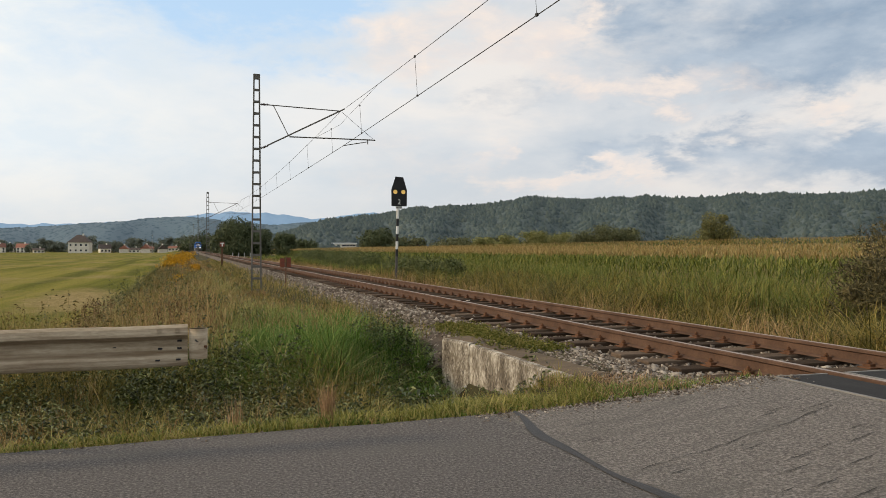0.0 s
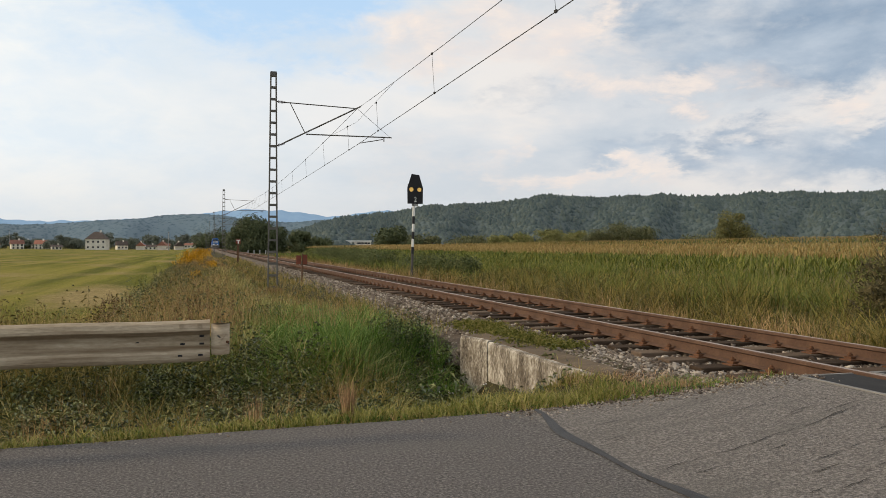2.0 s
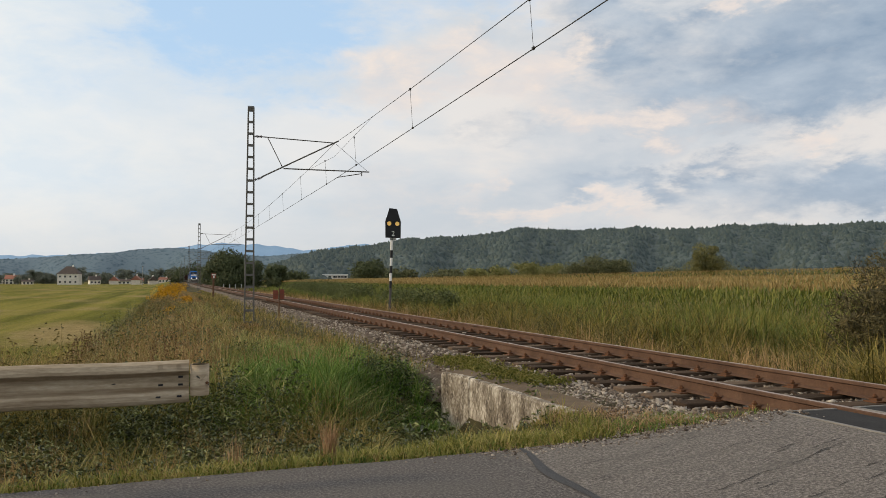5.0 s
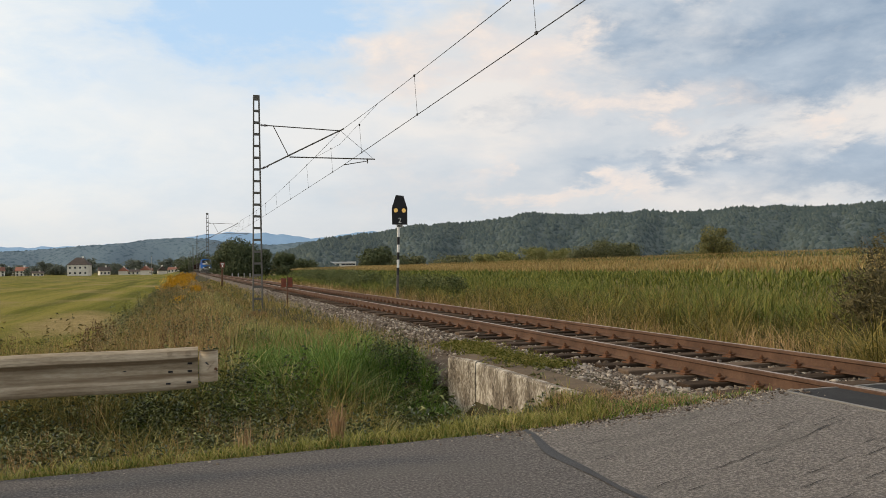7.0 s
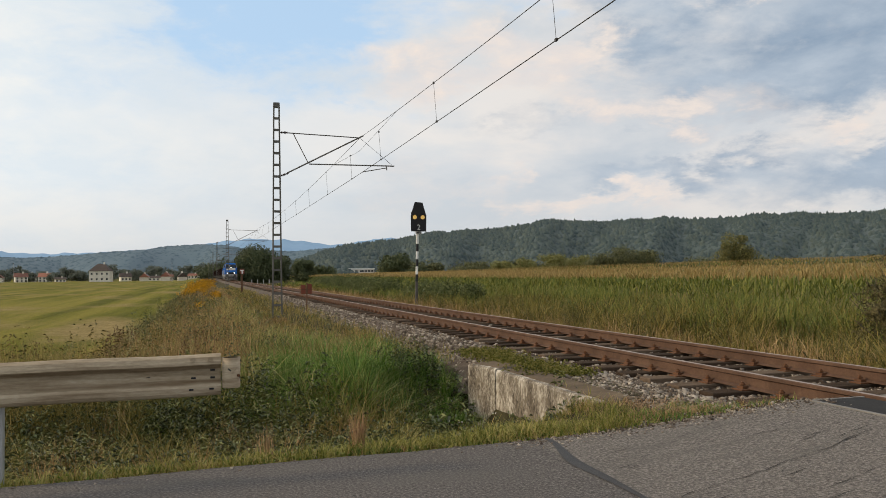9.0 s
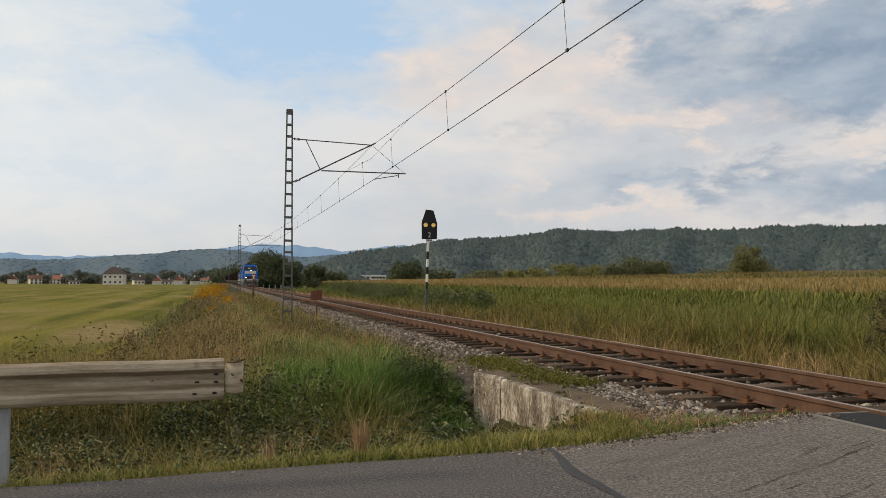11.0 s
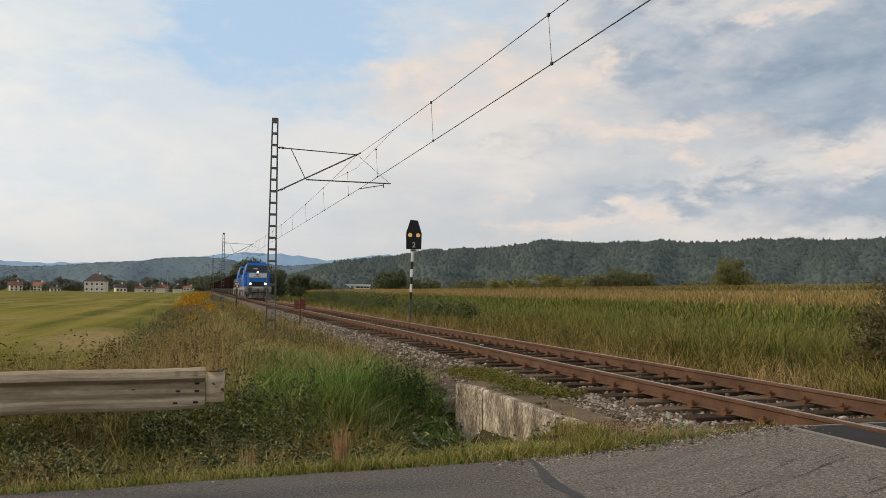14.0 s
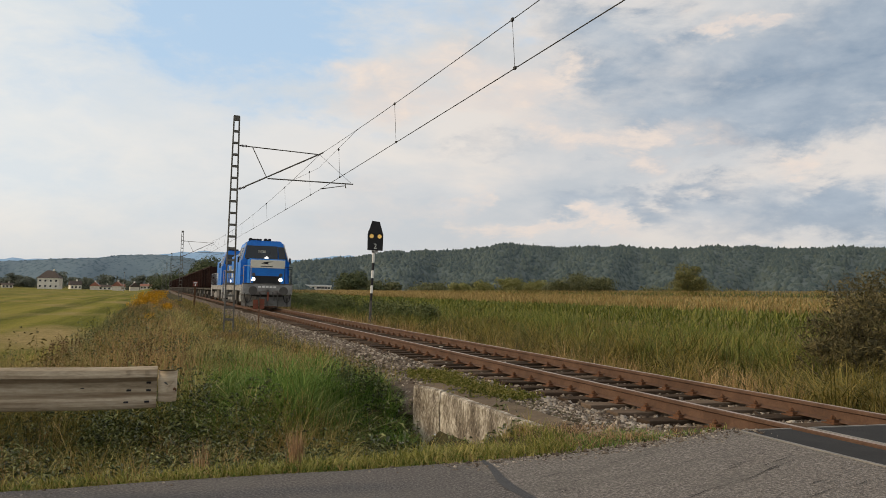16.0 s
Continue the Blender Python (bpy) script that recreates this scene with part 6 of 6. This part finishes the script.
def build_bank():
    x, y, k = clumped(60000, -0.3, 3.2, 9.6, 18, 1.2, 0.22, 40)
    h = U(0.22, 0.48, len(x)) * (0.7 + 0.55 * k) * (1 - 0.35 * smoothstep(1.6, 3.2, x))
    keep = clear_of_wall(x, y)
    x, y, h = x[keep], y[keep], h[keep]
    blades("bank_grass", "lush bright green grass on the bank beside the track", x, y, h, U(0.006, 0.012, len(x)), 0.75, G_FRESH)
    x, y, k = clumped(3000, -0.5, 2.8, 12.0, 24, 1.1, 0.25, 30)
    keep = clear_of_wall(x, y)
    x, y = x[keep], y[keep]
    blades("bank_stalks", "straw-coloured seed stalks over the green bank", x, y, U(0.4, 0.75, len(x)), U(0.004, 0.007, len(x)), 0.45, G_DRY)
    x, y, k = clumped(260, 0.8, 2.3, 8.8, 10.2, 1, 0.2, 12)
    leafy("bank_weeds", "broad dark leaves at the foot of the bank", x, y, U(0.25, 0.5, len(x)), 10, 0.045, G_WEED)
    x, y, k = clumped(9000, -0.8, 2.7, 9.6, 20, 1.1, 0.04, 60)
    keep = clear_of_wall(x, y)
    tussocks("bank_tussocks", "bright green and straw grass tussocks on the bank", x[keep], y[keep], 0.35, 0.7, G_FRESH)
    x, y, k = clumped(3600, -1.2, 0.8, 10.5, 26, 1.2, 0.05, 55)
    keep = clear_of_wall(x, y)
    tussocks("straw_tussocks", "straw-coloured tussocks leaning over the bank", x[keep], y[keep], 0.5, 0.95, G_TUSSOCK)
    # rough strip towards the meadow
    x, y, k = clumped(60000, -7.5, 0.2, 9.8, 17, 1.3, 0.25, 36)
    keep = x > -1.4 - 2.4 * np.maximum(0, 16.5 - y)
    x, y, k = x[keep], y[keep], k[keep]
    h = U(0.25, 0.62, len(x)) * (0.6 + 0.6 * k) * (1 + 1.25 * smoothstep(0.3, -2.5, x) * smoothstep(18, 13, y))
    blades("rough_grass", "rough yellow-green grass behind the crash barrier", x, y, h, U(0.005, 0.011, len(x)), 0.7, G_TALL)
    x, y, k = clumped(420, -6, 0.5, 9.6, 12.0, 1.2, 0.25, 9)
    leafy("rough_weeds", "dark leafy weeds among the rough grass", x, y, U(0.45, 0.9, len(x)), 30, 0.036, G_WEED)
    x, y, k = clumped(46, -6.0, 0.4, 10.5, 17, 1.2, 0.10, 2)
    sx, sy, k = clumped(7000, -7, 0.4, 11.2, 17, 1.2, 0.25, 30)
    blades("golden_stalks", "golden dry seed stalks behind the crash barrier", sx, sy, U(0.55, 1.2, len(sx)), U(0.004, 0.008, len(sx)), 0.4, G_DRY)
    blades("dock_stems", "thin dark brown dock stems", x, y, np.full(len(x), 1.15), np.full(len(x), 0.012), 0.12, G_BROWN)
    leafy("dock_seed_stalks", "tall dark brown dock seed stalks", x, y, U(0.9, 1.2, len(x)), 90, 0.014, G_BROWN, spread=0.3)
    x, y, k = clumped(170, -8.5, 0.0, 11.0, 16.5, 1.0, 0.3, 5)
    h = U(0.85, 1.45, len(x)) * (1 - 0.35 * smoothstep(-2.0, 0.3, x))
    blades("weed_stems", "upright weed stems behind the crash barrier", x, y, h * 1.02, np.full(len(x), 0.012), 0.10, G_DOCK)
    leafy("upright_weeds", "upright brownish green weeds behind the crash barrier", x, y, h, 30, 0.042, G_DOCK, spread=0.6)
    x, y, k = clumped(7000, -7, 0.3, 10.0, 15, 1.1, 0.05, 60)
    tussocks("rough_tussocks", "yellow-green tussocks behind the crash barrier", x, y, 0.5, 1.0, G_TUSSOCK)


def build_strip():
    x, y, k = clumped(54000, -1.3, 3.3, 18, 120, 1.9, 0.35, 40)
    h = U(0.35, 0.8, len(x)) * (0.6 + 0.6 * k) * (1 - 0.72 * smoothstep(0.3, 2.4, x))
    far = 1 + (y - 18) * 0.025
    blades("trackside_grass", "tall dry yellow-brown grass along the track", x, y, h, U(0.007, 0.014, len(x)) * far, 0.55, G_TALL, 2)
    x, y, k = clumped(12000, -1.3, 2.6, 17, 110, 1.8, 0.3, 60)
    blades("trackside_straw", "bleached straw stalks along the track", x, y, U(0.5, 1.0, len(x)) * (1 - 0.68 * smoothstep(0.3, 2.4, x)), U(0.005, 0.011, len(x)) * (1 + (y - 17) * 0.025), 0.4, G_DRY, 2)
    x, y, k = clumped(26000, -1.3, 2.8, 17, 100, 1.7, 0.4, 160)
    blades("trackside_green_grass", "green grass clumps among the dry trackside grass", x, y, U(0.35, 0.75, len(x)) * (1 - 0.68 * smoothstep(0.3, 2.4, x)), U(0.007, 0.014, len(x)) * (1 + (y - 17) * 0.02), 0.7, G_VERGE)
    x, y, k = clumped(900, -1.3, 1.8, 15, 90, 1.6, 0.5, 12)
    leafy("trackside_weeds", "dark green weeds along the meadow edge", x, y, U(0.35, 0.95, len(x)) * (1 - 0.5 * smoothstep(0.3, 1.8, x)), 34, 0.034, G_WEED)
    x, y, k = clumped(15000, -1.2, 2.6, 14, 70, 1.7, 0.22, 70)
    blades("reddish_grass", "reddish brown seeding grass along the track", x, y, U(0.4, 0.85, len(x)) * (1 - 0.6 * smoothstep(0.3, 2.4, x)), U(0.005, 0.010, len(x)) * (1 + (y - 14) * 0.025), 0.5, G_RED)
    x, y, k = clumped(7000, -1.6, 1.6, 14, 48, 1.4, 0.09, 55)
    tussocks("trackside_tussocks", "yellow-green tussocks along the track", x, y, 0.5, 0.95, G_TUSSOCK)
    x, y, k = clumped(110, -2.0, 0.0, 15, 60, 1.4, 0.3, 7)
    leafy("edge_weeds", "tall brownish green weeds at the meadow edge", x, y, U(0.5, 1.05, len(x)), 60, 0.034, G_WEED, spread=0.8)
    x, y, k = clumped(9000, 2.3, 3.75, 13, 90, 1.7, 0.28, 45)
    blades("shoulder_grass", "thin grass tufts growing through the ballast shoulder", x, y, U(0.14, 0.42, len(x)), U(0.006, 0.012, len(x)) * (1 + (y - 13) * 0.02), 0.8, G_TALL, 2)
    x, y, k = clumped(150, 2.3, 3.7, 13, 70, 1.6, 0.3, 5)
    leafy("shoulder_weeds", "low green weeds on the ballast shoulder", x, y, U(0.12, 0.4, len(x)), 12, 0.04, G_WEED)
    x, y, k = clumped(30, -2.3, -1.3, 23, 27, 1, 0.4, 8)
    leafy("brown_weeds", "withered dark brown weeds at the meadow edge", x, y, U(0.3, 0.7, len(x)), 40, 0.04, G_BROWN)
    for cx, cy, n, sx, sy, hh in ((-0.5, 64, 70, 0.6, 3, 1.15), (0.55, 45, 20, 0.2, 0.8, 0.8), (-0.3, 34, 6, 0.3, 1.0, 0.7), (-0.4, 84, 110, 0.7, 6, 1.3)):
        x, y = RNG.normal(cx, sx, n), RNG.normal(cy, sy, n)
        h = U(0.5, 1.1, n) * hh
        leafy("goldenrod_leaves", "green goldenrod stems along the track", x, y, h * 0.85, 12, 0.05, G_WEED, "goldenrod")
        leafy("goldenrod_flowers", "yellow goldenrod flower heads along the track", x, y, h * 0.30, 44, 0.046, G_GOLD, "goldenrod", 3.2, ground_z(x, y) + h * 0.74)


def build_right_grass():
    x, y, k = clumped(46000, 8.7, 26, 6.9, 120, 2.0, 0.24, 110)
    keep = (x - 8.4) < 3 + 1.2 * (y - 4)
    x, y, k = x[keep], y[keep], k[keep]
    far = 1 + (y - 7) * 0.02
    h = U(0.55, 1.05, len(x)) * (0.6 + 0.55 * k) * (0.62 + 0.38 * smoothstep(8.6, 11.5, x))
    tussocks("reed_tussocks", "golden green arching reed tussocks beside the track", *clumped(26000, 9.3, 19, 7.2, 42, 1.5, 0.07, 80)[:2], 0.7, 1.25, G_REED)
    blades("reed_grass", "tall arching yellow-green reed grass between track and corn", x, y, h, U(0.012, 0.026, len(x)) * far, 1.25, G_REED)
    x, y, k = clumped(10000, 8.5, 10.5, 7.0, 90, 1.8, 0.25, 60)
    blades("straw_grass", "straw-coloured dry grass beside the rails", x, y, U(0.35, 0.85, len(x)) * (0.5 + 0.6 * k), U(0.005, 0.010, len(x)) * (1 + (y - 7) * 0.02), 0.6, G_DRY, 2)
    x, y, k = clumped(34000, 12, 26, 10, 140, 1.5, 0.4, 90)
    keep = (x - 8.4) < 3 + 1.2 * (y - 4)
    x, y, k = x[keep], y[keep], k[keep]
    blades("green_reeds", "fresh green reeds before the corn", x, y, U(0.9, 1.35, len(x)) * (0.7 + 0.4 * k), U(0.016, 0.030, len(x)) * (1 + (y - 10) * 0.015), 1.0, G_CORN, 2)
    x, y, k = clumped(9000, 8.6, 17, 6.6, 9.0, 1, 0.25, 40)
    blades("bank_reeds", "long arching grass on the bank by the road", x, y, U(0.6, 1.1, len(x)), U(0.008, 0.014, len(x)), 1.4, G_REED, 3)
    x, y, k = clumped(5000, 7.75, 9.0, 6.5, 40, 1.3, 0.12, 30)
    blades("rail_weeds", "sparse grass at the ballast edge", x, y, U(0.1, 0.35, len(x)), U(0.004, 0.009, len(x)), 0.8, G_TALL, z=np.where(x < 8.2, 0.03, -0.2))


def build_corn():
    rows = np.r_[26 + 0.9 * np.arange(9), 34.5 + 1.6 * np.arange(14), 58 + 4.5 * np.arange(28)]
    xs, ys = [], []
    for i, r in enumerate(rows):
        d = 0.30 if i < 9 else 0.55 if i < 23 else 1.35
        lo = max(4, r * 0.70)
        hi = 262
        yy = lo + np.cumsum(np.maximum(d, d * np.linspace(1, 2.2, 1400)) * U(0.7, 1.3, 1400))
        yy = yy[np.hypot(r, yy) < hi]
        xs.append(r + U(-0.12, 0.12, len(yy))), ys.append(yy)
    x, y = np.concatenate(xs), np.concatenate(ys)
    n = len(x)
    h = U(1.75, 2.0, n)
    z = ground_z(x, y)
    m = 6
    near = np.repeat(x < 45, m) | (np.tile(np.arange(m), n) >= 4)
    X, Y, Z = np.repeat(x, m), np.repeat(y, m), np.repeat(z, m) + np.tile(np.linspace(0.3, 1.45, m), n) * np.repeat(h, m) / 2.3
    far = 1 + np.repeat(np.hypot(x, y), m) * 0.004
    X, Y, Z, far = X[near], Y[near], Z[near], far[near]
    blades("corn_plants", "dense green corn plants with long arching leaves", X, Y, U(0.35, 0.65, len(X)), U(0.03, 0.055, len(X)) * far, 1.3, G_CORN, 2, z=Z, category="corn")
    k = 4
    X, Y, Z = np.repeat(x, k), np.repeat(y, k), np.repeat(z + h - 0.36, k)
    far = 1 + np.repeat(np.hypot(x, y), k) * 0.012
    blades("corn_tassels", "tan dry tassels on top of the corn", X, Y, U(0.25, 0.45, n * k), U(0.016, 0.030, n * k) * far, 0.8, G_TASSEL, 2, z=Z, category="corn")


G_RUSTY = blade_mat("withered_grass", (0.19, 0.12, 0.062), (0.33, 0.225, 0.125), (0.48, 0.35, 0.21))
G_REED = blade_mat("reed_grass_blades", (0.034, 0.036, 0.007), (0.108, 0.105, 0.020), (0.30, 0.24, 0.066))
build_verge()
build_ditch()
build_bank()
build_strip()
build_right_grass()
build_corn()
build_sleepers()
build_stones()


def motions():
    for ob, back in TRAIN:
        walk(ob, [(t, pose(TRACK_X, FRONT_END + back + SPEED * (16.0 - t), RAIL_Z)) for t in range(0, 17)])


motions()
